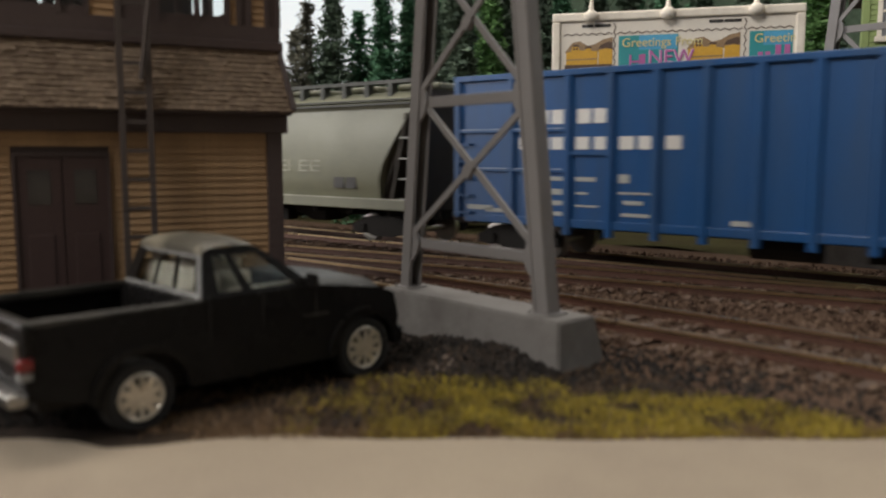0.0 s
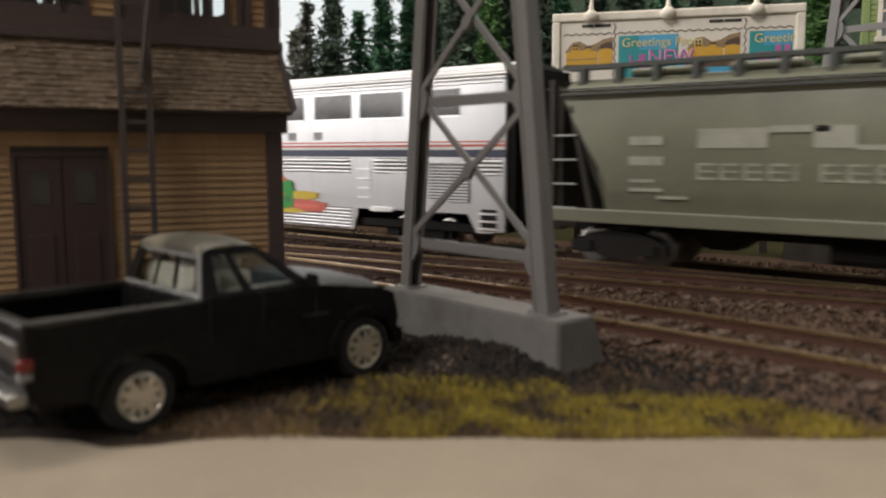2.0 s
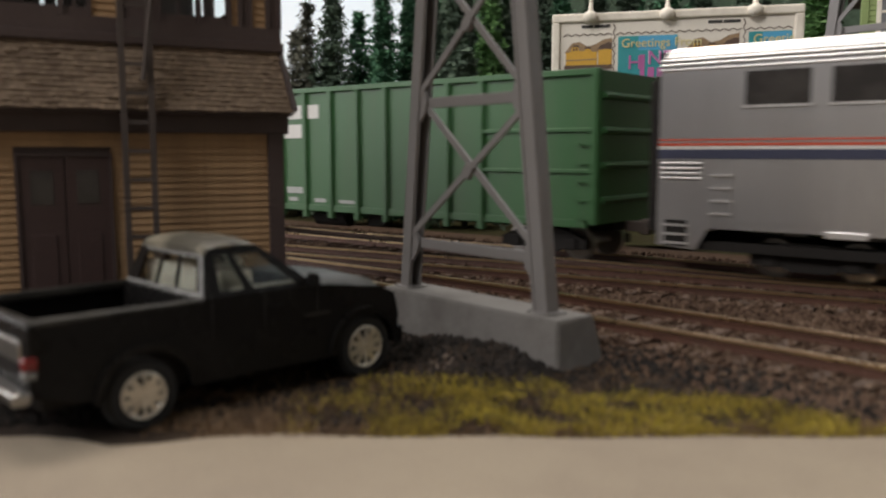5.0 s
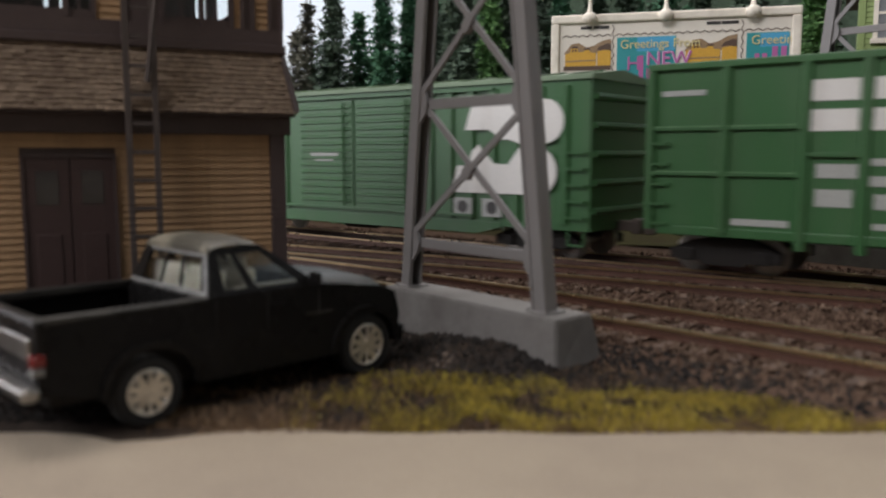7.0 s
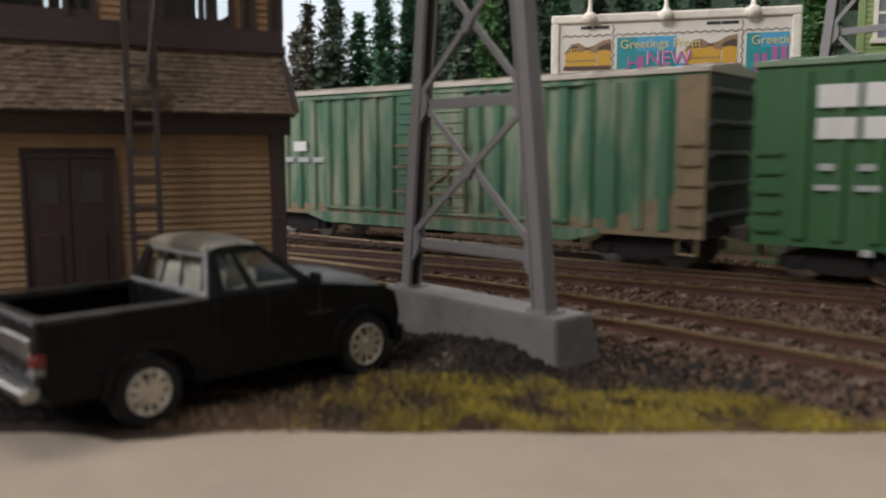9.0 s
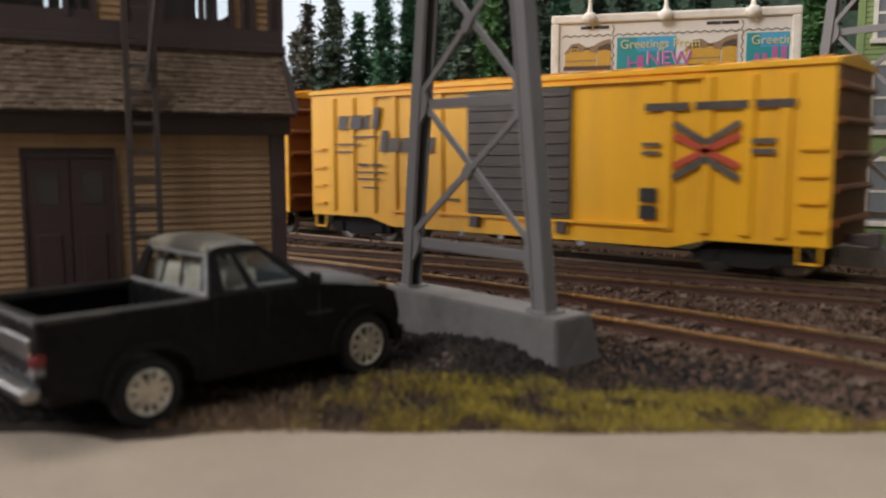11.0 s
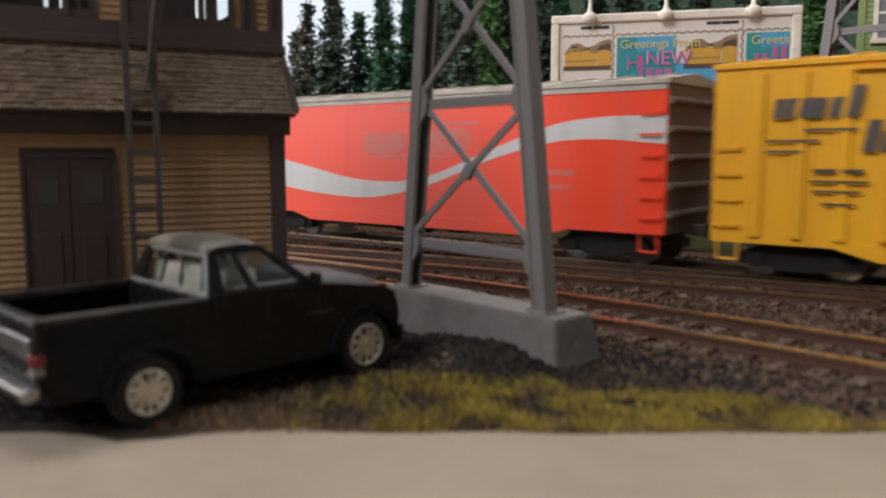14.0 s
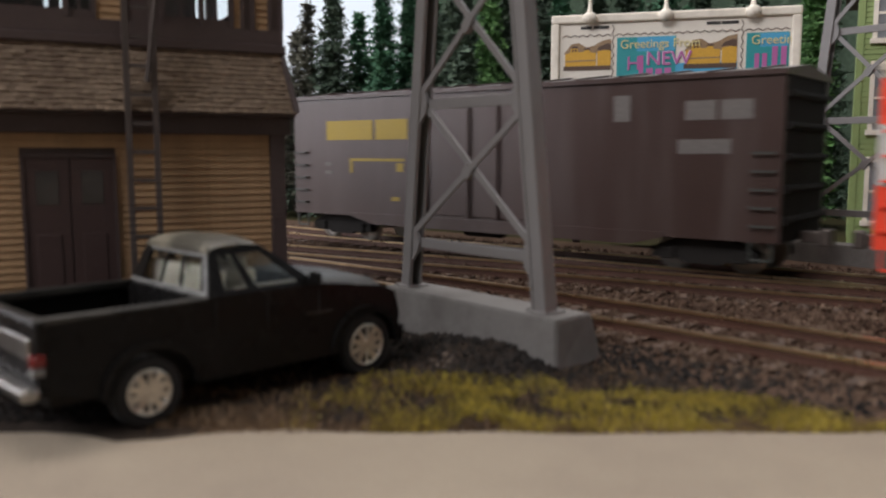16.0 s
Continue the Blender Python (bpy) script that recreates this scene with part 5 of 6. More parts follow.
def red_reefer(X0):
    L = 15.27
    car, X0 = boxcar(X0, L, "red", "grey_roof", "beige_end", "bright red refrigerator car with a white wave and pale roof", [], [], None, None, z0=0.82, z1=4.35, tracks=False)
    part("eave_band", box(B(), 0, -HALF - 0.03, 4.13, L, -HALF + 0.05, 4.36), "grey_roof", car)
    y = -HALF - 0.014
    top, bot = [], []
    wx = [0, 0.5, 2, 3.5, 5, 6, 7.2, 8.5, 9.6, 10.65, 12.5, 13.9, L]
    wc = [2.75, 2.5, 2.07, 1.85, 1.66, 1.62, 1.70, 1.98, 2.38, 2.75, 3.24, 3.30, 3.22]
    ww = [0.60, 0.56, 0.44, 0.39, 0.29, 0.25, 0.16, 0.115, 0.115, 0.13, 0.22, 0.27, 0.33]
    grid = np.linspace(0, L, 181)
    smooth = np.ones(13) / 13
    c, w = (np.convolve(np.pad(np.interp(grid, wx, k), 6, mode="edge"), smooth, "valid")[::3] for k in (wc, ww))
    for x, cc, hw in zip(grid[::3], c, w):
        top.append((x, cc + hw))
        bot.append((x, cc - hw))
    wave = B()
    a = [wave.verts.new((x, y, z)) for x, z in top]
    b = [wave.verts.new((x, y, z)) for x, z in bot]
    for i in range(60):
        wave.faces.new((b[i], b[i + 1], a[i + 1], a[i]))
    bmesh.ops.solidify(wave, geom=list(wave.faces), thickness=0.012)
    part("wave_stripe", wave, "white_mark", car, "white painted wave stripe")
    # the faded emblem as two plain rounded patches over a thin stroke
    def patch(cx, cz, w, h, mat, lift):
        pts = []
        for i in range(28):
            q = 2 * math.pi * i / 28
            px, pz = math.copysign(abs(math.cos(q)) ** 0.5, math.cos(q)) * w / 2, math.copysign(abs(math.sin(q)) ** 0.5, math.sin(q)) * h / 2
            pts.append((cx + px + 0.25 * pz, cz + pz))
        part("emblem_patch", plate(B(), pts, y + 0.004 - lift, y + 0.016), mat, car, "faded pink painted patch")
    for cx, cz, w, h in ((6.55, 2.98, 1.75, 0.62), (8.75, 3.02, 1.95, 0.66)):
        patch(cx, cz, w, h, "pink_mark", 0.0)
    patch(7.6, 2.60, 3.0, 0.09, "pink_mark", 0.0)
    patch(9.1, 3.48, 1.7, 0.10, "pink_mark", 0.0)
    for x, z, w, h in ((1.5, 3.75, 0.9, 0.12), (7.0, 3.85, 0.9, 0.12), (11.5, 2.15, 1.4, 0.13), (11.8, 1.8, 1.0, 0.11)):
        slanted(car, "pink_mark", x, z, w, h, y + 0.002, "faded pink lettering bar")
    for x in (0.25, 0.85, 1.3):
        part("grille_strip", box(B(), x, y, 1.2, x + 0.22, y + 0.015, 4.0), "pink_mark", car)
    for x in (L * 0.33, L * 0.66):
        part("panel_seam", box(B(), x, -HALF - 0.008, 0.85, x + 0.03, -HALF + 0.02, 4.2), "red", car)
    corner_ladders(car, L, "red", 1.2, 3.6, 6)
    return car, X0


def brown_boxcar(X0):
    L = 15.19
    # ends in black, with the gap's shade in that colour
    car, X0 = boxcar(X0, L, "brown_car", "brown_car", "black", "dark brown box car with faded white and yellow lettering", [], [], None, None, z0=0.80, z1=4.40, tracks=False)
    for a, c in ((5.62, 6.98), (7.12, 7.92), (8.05, 9.02)):
        part("door", box(B(), a, -HALF - 0.05, 0.98, c, -HALF + 0.01, 4.16, 0.02), "brown_car", car, "plain dark brown sliding door leaf")
    for x in (5.50, 6.98, 7.92, 9.02):
        part("door_post", box(B(), x, -HALF - 0.13, 0.95, x + 0.12, -HALF, 4.2, 0.02), "brown_car", car)
    y = -HALF - 0.014
    bars(car, "marking", "yellow_mark", 1.5, 3.08, (1.95, 1.25), 0.58, 0.12, y, "yellow lettering block")
    for x, z, w, h in ((2.5, 2.45, 2.2, 0.08), (2.5, 2.1, 0.1, 0.35), (4.4, 2.15, 0.25, 0.25), (4.2, 1.3, 0.3, 0.12)):
        part("marking", box(B(), x, y, z, x + w, y + 0.02, z + h), "yellow_mark", car)
    for x, z, w, h in ((11.3, 3.42, 0.42, 0.6), (13.05, 3.42, 0.7, 0.42), (13.85, 3.42, 0.7, 0.42), (12.9, 2.68, 1.2, 0.32), (8.3, 2.95, 0.5, 0.1), (8.4, 2.5, 0.4, 0.1), (1.4, 2.3, 0.3, 0.1), (1.4, 2.05, 0.35, 0.1), (6.4, 1.6, 0.3, 0.1)):
        part("marking", box(B(), x, y, z, x + w, y + 0.02, z + h), "faint_mark", car, "faded white lettering bar")
    corner_ladders(car, L, "hopper_dark", 1.15, 2.7, 5)
    return car, X0


def covered_hopper(X0):
    L = 15.4
    car = car_thing("covered_hopper_car", "grey-green rounded covered hopper car", "train car", L)
    # barrel side between the end frames
    prof = [(-1.25, 1.02), (-1.50, 1.30), (-1.58, 1.9), (-1.60, 2.35), (-1.585, 2.9), (-1.54, 3.4), (-1.40, 4.02)]
    full = prof + [(-y, z) for y, z in prof[::-1]]
    a0, a1 = 1.95, L - 1.95
    bm = B()
    rings = []
    for x, k in ((a0 - 0.7, 0.0), (a0, 0.0), (a1, 0.0), (a1 + 0.7, 0.0)):
        rings.append([bm.verts.new((x + (0.0 if 0 < len(rings) < 3 else (1 if len(rings) == 3 else -1) * (z - 1.02) * 0.0), y, z)) for y, z in full])
    for r, q in zip(rings, rings[1:]):
        for j in range(len(full)):
            bm.faces.new((r[j], q[j], q[(j + 1) % len(full)], r[(j + 1) % len(full)]))
    # the ends sweep in towards the bottom
    for ring, s in ((rings[0], -1), (rings[-1], 1)):
        for v in ring:
            u = max(0.0, (v.co.z - 2.1) / 1.9)
            v.co.x += s * (1.25 * u - 0.30)
        bm.faces.new(ring)
    bmesh.ops.recalc_face_normals(bm, faces=bm.faces)
    part("barrel", bm, "hopper", car, "rounded olive-grey hopper body", smooth=True)
    top = B()
    prism_x(top, [(-1.46, 3.96), (-1.50, 4.10), (-1.42, 4.16), (-1.05, 4.42), (0, 4.54), (1.05, 4.42), (1.42, 4.16), (1.5, 4.10), (1.46, 3.96)], 0.35, L - 0.35)
    part("roof", top, "hopper", car, "grey-green arched roof")
    for y in (-1.52, 1.52):
        part("eave_rib", box(B(), 0.3, y - 0.04, 4.04, L - 0.3, y + 0.04, 4.10), "hopper_dark", car)
        part("eave_rib", box(B(), 0.3, y - 0.02, 4.17, L - 0.3, y + 0.10, 4.21), "hopper_dark", car)
        sill = part("side_sill", box(B(), 0.0, y - 0.08, 1.02, L, y + 0.08, 1.34, 0.03), "hopper", car, "pale side sill")
        # thin pale strip along the sill's top
        part("sill_edge", box(B(), 0.05, y - 0.09, 1.315, L - 0.05, y + 0.04, 1.345), "hopper_pale", sill, "thin pale upper edge")
    part("running_board", box(B(), 0.1, -1.16, 4.70, L - 0.1, -0.62, 4.74), "hopper_dark", car)
    part("running_board_edge", box(B(), 0.1, -1.19, 4.68, L - 0.1, -1.16, 4.78), "hopper_dark", car)
    for x in np.arange(0.6, L, 0.95):
        part("board_bracket", plate(B(), [(x, 4.28), (x + 0.16, 4.28), (x + 0.16, 4.70), (x, 4.70)], -1.22, -0.95), "hopper_dark", car)
    for x in np.arange(1.6, L - 1, 2.4):
        part("hatch", box(B(), x, -0.45, 4.50, x + 1.6, 0.45, 4.70, 0.06), "hopper", car)
    for x, s in ((0.05, 1), (L - 0.05, -1)):
        f = B()
        for y in (-1.45, 1.45):
            box(f, x - 0.06, y - 0.07, 1.0, x + 0.06, y + 0.07, 4.45)
            beam(f, (x + s * 1.15, y, 1.1), (x + s * 0.5, y, 3.8), 0.08, 0.10)
        box(f, x - 0.06, -1.45, 4.3, x + 0.06, 1.45, 4.45)
        part("end_frame", f, "grime", car, "dark brown end frame")
        # added plate puts the dark void behind the barrel into colour
        part("bulkhead", box(B(), min(x, x + s * 0.1) + s * 0.12, -1.38, 1.0, max(x, x + s * 0.1) + s * 0.12, 1.38, 4.3), "grime", car)
        part("end_sheet", plate(B(), [(x + s * 1.6, 1.1), (x + s * 0.3, 4.0), (x + s * 0.4, 4.0), (x + s * 1.7, 1.1)], -1.4, 1.4), "grime", car)
    ladder(car, 0.15, 0.75, 1.35, 3.1, 4, "pale_mark", -1.45)
    ladder(car, L - 0.75, L - 0.15, 1.35, 3.1, 4, "pale_mark", -1.45)
    for x in (4.0, 7.0, 10.0):
        b = B()
        a = [b.verts.new(p) for p in ((x - 1.0, -1.0, 1.02), (x + 1.0, -1.0, 1.02), (x + 1.0, 1.0, 1.02), (x - 1.0, 1.0, 1.02))]
        c = [b.verts.new(p) for p in ((x - 0.3, -0.4, 0.45), (x + 0.3, -0.4, 0.45), (x + 0.3, 0.4, 0.45), (x - 0.3, 0.4, 0.45))]
        b.faces.new(a)
        b.faces.new(c[::-1])
        for k in range(4):
            b.faces.new((a[k], c[k], c[(k + 1) % 4], a[(k + 1) % 4]))
        bmesh.ops.recalc_face_normals(b, faces=b.faces)
        part("outlet", b, "black", car)
    y = -1.615
    for x, z, w, h, m in ((3.8, 2.78, 1.5, 0.42, "hopper_pale"), (5.3, 3.1, 1.2, 0.14, "hopper_pale"), (6.2, 2.78, 0.8, 0.45, "hopper_pale"), (7.0, 2.74, 1.4, 0.1, "hopper_pale"), (1.9 + 0.3, 2.85, 0.8, 0.2, "hopper_pale"), (2.2, 2.4, 0.8, 0.2, "hopper_pale"), (2.2, 2.0, 0.6, 0.08, "hopper_pale"), (2.2, 1.8, 0.8, 0.08, "hopper_pale"), (2.9, 1.65, 0.7, 0.06, "hopper_pale")):
        part("marking", box(B(), x, y, z, x + w, y + 0.05, z + h), m, car)
    for i, w in enumerate((0.42, 0.40, 0.40, 0.42, 0.10, 0.42, 0.40, 0.44, 0.42, 0.40, 0.42, 0.42, 0.10, 0.40, 0.42)):
        x = 3.8 + i * 0.51
        part("marking", box(B(), x, y, 2.10, x + w, y + 0.05, 2.15), "hopper_faint", car, "worn pale lettering bar")
        part("marking", box(B(), x, y, 2.26, x + w, y + 0.05, 2.30), "hopper_faint", car)
        part("marking", box(B(), x, y, 2.41, x + w, y + 0.05, 2.46), "hopper_faint", car)
        part("marking", box(B(), x, y + 0.002, 2.15, x + 0.07, y + 0.05, 2.41), "hopper_faint", car)
    for x in (11.98, 12.5):
        part("marking", box(B(), x, y + 0.02, 1.62, x + 0.42, y + 0.07, 1.95), "black_mark", car, "small dark data plate")
    return car, X0


M["hopper_faint"] = paint("faint_hopper_marking", (0.40, 0.40, 0.32), 0.6, var=0.2, dirt=(0.19, 0.19, 0.15), dirt_amount=0.8, coarse=300.0)
M["hopper_pale"] = paint("worn_hopper_marking", (0.40, 0.40, 0.33), 0.6, var=0.2, dirt=(0.22, 0.22, 0.175), dirt_amount=0.6)


def superliner(X0):
    L = 25.2
    car = thing("passenger_car", P(0, CENTRE, RAIL), "silver fluted double-deck passenger car with stripes and graffiti", "train car", "cars of the passing train")
    H = HALF
    z0, z1 = 0.40, 4.55
    # side sheet with bogie cut-outs
    for s in (-1, 1):
        bm = B()
        side = [(0.0, 0.95), (0.0, 0.62), (0.9, 0.55), (1.2, 1.05), (5.30, 1.05), (5.5, z0), (L - 5.5, z0), (L - 5.3, 1.05), (L - 1.2, 1.05), (L - 0.9, 0.55), (L, 0.62), (L, z1), (0, z1)]
        plate(bm, side, s * H - 0.04, s * H + 0.04)
        part("side_wall", bm, "silver", car)
    roof = B()
    pts = [(-H - 0.03, z1), (-H + 0.05, z1 + 0.20), (-H + 0.35, z1 + 0.38), (-0.6, z1 + 0.5), (0.6, z1 + 0.5), (H - 0.35, z1 + 0.38), (H - 0.05, z1 + 0.20), (H + 0.03, z1)]
    prism_x(roof, pts, 0.0, L)
    # the dark roof sheet carries the painted shade between its flutes
    part("roof", roof, "groove_shade", car, "metal roof with groove shade painted between bright flutes")
    for yy, zz in ((-H - 0.035, z1 - 0.06), (-H - 0.032, z1 + 0.05), (-H + 0.0, z1 + 0.15), (-H + 0.07, z1 + 0.225), (-H + 0.17, z1 + 0.285), (-H + 0.28, z1 + 0.35), (-H + 0.42, z1 + 0.40), (-H + 0.60, z1 + 0.45)):
        part("roof_flute", rod(B(), (0.0, yy, zz), (L, yy, zz), 0.033, None, 12), "flute", car, smooth=True)
    for x in (0.0, L):
        e = part("end_wall", box(B(), x - 0.04, -H + 0.02, 0.9, x + 0.04, H - 0.02, z1 + 0.35), "black", car, "black car end")
        s = 1 if x else -1
        part("diaphragm", box(B(), min(x, x + s * 0.5), -1.05, 0.9, max(x, x + s * 0.5), 1.05, 4.35, 0.08), "black", e)
        part("end_post", box(B(), min(x, x + s * 0.2), -H + 0.1, 0.9, max(x, x + s * 0.2), -H + 0.3, 4.4, 0.03), "black", e)
    part("floor", box(B(), 0.3, -H + 0.1, 0.55, L - 0.3, H - 0.1, 0.75), "black", car)
    part("core", box(B(), 0.3, -H + 0.12, 1.1, L - 0.3, H - 0.12, 4.2), "black", car)
    for x in (3.25, L - 3.25):
        bogie(car, x)
    coupler(car, 0, -1)
    coupler(car, L, 1)
    y = -H - 0.04
    # stripes
    part("stripe", box(B(), 0, y - 0.012, 2.56, L, y, 2.76), "navy_mark", car, "navy blue stripe")
    part("stripe", box(B(), 0, y - 0.010, 2.77, L, y, 2.83), "white_mark", car)
    part("stripe", box(B(), 0, y - 0.012, 2.84, L, y, 2.90), "red_mark", car, "red stripe")
    part("stripe", box(B(), 0, y - 0.010, 2.95, L, y, 2.99), "red_mark", car)
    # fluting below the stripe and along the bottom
    # dark strips paint the shade between these flutes
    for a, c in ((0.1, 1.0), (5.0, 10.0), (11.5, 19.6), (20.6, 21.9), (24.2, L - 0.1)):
        part("flute_backing", box(B(), a, y - 0.006, 2.08, c, y, 2.52), "groove_shade", car)
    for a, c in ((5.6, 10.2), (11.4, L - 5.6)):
        part("flute_backing", box(B(), a, y - 0.006, 0.42, c, y, 1.04), "groove_shade", car)
    for z in (2.46, 2.35, 2.24, 2.13):
        for a, c in ((0.1, 1.0), (5.0, 10.0), (11.5, 19.6), (20.6, 21.9), (24.2, L - 0.1)):
            part("flute", rod(B(), (a, y, z), (c, y, z), 0.03, None, 12), "flute", car, smooth=True)
    for z in (0.98, 0.88, 0.78, 0.68, 0.58, 0.48):
        for a, c in ((5.6, 10.2), (11.4, L - 5.6)):
            part("flute", rod(B(), (a, y, z), (c, y, z), 0.032, None, 12), "flute", car, smooth=True)
    # upper windows
    for a, c in ((1.9, 3.2), (3.6, 5.2), (5.65, 7.26), (7.67, 9.31), (13.84, 15.55), (15.86, 17.54), (18.06, 19.65), (20.01, 21.69), (22.01, 23.73)):
        w = part("window", box(B(), a, y - 0.015, 3.68, c, y + 0.01, 4.38), "dark_glass", car, "dark smoked window")
        part("window_sill", box(B(), a - 0.04, y - 0.035, 3.63, c + 0.04, y, 3.68), "flute", w)
    # lower door, louvres, steps
    door = part("door", box(B(), 10.3, y - 0.02, 0.52, 11.3, y, 2.40, 0.02), "silver", car, "grey side door")
    part("door_window", box(B(), 10.60, y - 0.035, 1.52, 11.0, y - 0.01, 2.22), "dark_glass", door)
    for a, c, za, zb in ((10.46, 10.58, 1.40, 2.34), (11.02, 11.14, 1.40, 2.34), (10.58, 11.02, 2.24, 2.34)):
        part("door_trim", box(B(), a, y - 0.045, za, c, y - 0.012, zb, 0.01), "flute", door)
    part("door_sill", box(B(), 10.55, y - 0.05, 1.45, 11.05, y - 0.01, 1.52), "flute", door)
    lou = part("louvre_panel", box(B(), 22.62, y - 0.02, 1.32, 24.09, y, 2.44, 0.02), "silver", car)
    # dark sheet paints the shade between the slats
    part("louvre_backing", box(B(), 22.67, y - 0.026, 1.35, 24.04, y - 0.018, 2.42), "groove_shade", lou)
    for i in range(13):
        z = 1.385 + i * 0.084
        part("louvre", rod(B(), (22.67, y - 0.02, z), (24.04, y - 0.02, z), 0.025, None, 8), "silver", lou, smooth=True)
    for a, c in ((19.9, 20.45), (1.2, 1.7)):
        st = part("step_panel", box(B(), a, y - 0.012, 1.15, c, y, 2.45), "silver", car)
        for i in range(4):
            part("step_bar", box(B(), a + 0.02, y - 0.07, 1.35 + i * 0.28, c - 0.02, y, 1.39 + i * 0.28), "flute", st)
    for a in (L - 0.75, 0.2):
        st = part("corner_steps", box(B(), a, y - 0.012, 0.62, a + 0.5, y, 1.2), "black", car)
        for i in range(3):
            part("step_bar", box(B(), a - 0.05, y - 0.06, 0.66 + i * 0.2, a + 0.55, y, 0.71 + i * 0.2), "flute", st)
    for a, c in ((3.6, 4.4), (20.4, 21.3)):
        part("skirt_lip", box(B(), a, y - 0.03, 0.98, c, y, 1.12, 0.01), "flute", car)
    part("equipment_panel", box(B(), 21.2, y - 0.014, 1.2, 22.4, y, 2.1), "silver", car)
    part("equipment_panel", box(B(), 1.8, y - 0.014, 1.2, 3.6, y, 2.4), "silver", car)
    # lettering as bars
    for i in range(10):
        x = 7.2 + i * 1.2
        part("marking", box(B(), x, y - 0.008, 3.06, x + 0.38, y, 3.30), "grey_mark", car, "dark grey lettering bar")
    graffiti(car, y)
    return car, X0


def graffiti(car, y):
    """Sprayed blobs: overlapping rounded patches, each its own colour layer."""
    g = np.random.default_rng(11)

    def blob(cx, cz, w, h, mat, lift, wob=0.18, n=28):
        pts = []
        if cx > 12:
            cx, w = 13.14 + (cx - 14.65) * 1.235, w * 1.235
        for i in range(n):
            a = 2 * math.pi * i / n
            k = 1 + g.uniform(-wob, wob)
            ca, sa = math.cos(a), math.sin(a)
            pts.append((cx + w / 2 * k * math.copysign(abs(ca) ** 0.6, ca), cz + h / 2 * k * math.copysign(abs(sa) ** 0.6, sa)))
        part("graffiti_patch", plate(B(), pts, y - lift, y - lift + 0.012), mat, car, "")

    blob(14.0, 1.12, 1.6, 0.42, "spray_red", 0.050, 0.12)
    blob(15.0, 1.45, 1.6, 0.9, "spray_orange", 0.052, 0.15)
    blob(16.5, 1.55, 2.4, 1.05, "spray_orange", 0.053, 0.15)
    blob(18.3, 1.02, 1.5, 0.38, "spray_red", 0.050, 0.15)
    blob(18.0, 1.36, 1.5, 0.25, "spray_yellow", 0.054, 0.15)
    blob(16.3, 0.85, 3.9, 0.16, "spray_yellow", 0.051, 0.1)
    for cx, w in ((15.1, 0.85), (15.85, 0.8), (16.55, 0.75), (17.3, 1.1)):
        blob(cx, 1.35 + g.uniform(-0.05, 0.05), w, 0.92, "spray_green", 0.060, 0.14)
    blob(16.2, 1.08, 3.0, 0.42, "spray_green", 0.061, 0.1)
    for cx, cz, w, h in ((15.42, 1.62, 0.22, 0.32), (16.2, 1.60, 0.20, 0.34), (16.9, 1.62, 0.16, 0.28), (15.12, 1.36, 0.20, 0.16), (17.35, 1.36, 0.22, 0.14)):
        blob(cx, cz, w, h, "spray_orange", 0.068, 0.2)
    for cx, cz in ((15.28, 1.50), (15.62, 1.46), (16.42, 1.44), (17.1, 1.46), (15.0, 1.14), (16.7, 1.16), (17.6, 1.2)):
        blob(cx, cz, 0.09, 0.20, "spray_blue", 0.072, 0.2)
    for cx in (15.0, 15.75, 16.5, 17.2):
        blob(cx, 1.76, 0.5, 0.05, "white_mark", 0.074, 0.15)
    blob(14.0, 1.10, 1.0, 0.14, "pink_mark", 0.056, 0.15)
    blob(18.3, 1.02, 1.0, 0.14, "pink_mark", 0.056, 0.15)
    # second piece: dark letters with yellow outlines
    for k, (cx, w, h) in enumerate(((6.5, 0.7, 0.8), (7.2, 0.75, 1.0), (7.95, 0.7, 0.85), (8.65, 0.8, 1.0), (9.35, 0.5, 0.6))):
        blob(cx, 1.25, w, h, "spray_blue", 0.052, 0.22)
        r = w * 0.5
        pts = [(cx + r * math.cos(a), 1.32 + h * 0.5 * math.sin(a)) for a in np.linspace(-0.4, math.pi * (0.9 - 0.1 * (k % 2)), 9)]
        for (xa, za), (xb, zb) in zip(pts, pts[1:]):
            part("graffiti_stroke", beam(B(), (xa, y - 0.066, za), (xb, y - 0.066, zb), 0.012, 0.045), "spray_yellow", car)
        blob(cx + 0.05, 1.12, 0.16, 0.28, "spray_yellow" if k in (1, 2) else "pale_mark", 0.062, 0.25)
    for xa, za, xb, zb in ((9.3, 1.6, 9.75, 1.05), (9.75, 1.05, 9.95, 1.35), (9.95, 1.35, 10.15, 0.85), (6.1, 1.0, 6.6, 0.95)):
        part("graffiti_stroke", beam(B(), (xa, y - 0.066, za), (xb, y - 0.066, zb), 0.012, 0.08), "spray_yellow", car)


CARS = [gondola(-14.1, "blue", "blue high-sided gondola car with white lettering", "blue"),
        covered_hopper(-30.8),
        superliner(-57.29),
        gondola(-77.17, "green", "green high-sided gondola car with white lettering", "green"),
        green_boxcar(-94.37),
        weathered_car(-110.91),
        yellow_boxcar(-127.73, False),
        yellow_boxcar(-144.25, True),
        red_reefer(-160.61),
        brown_boxcar(-177.58)]


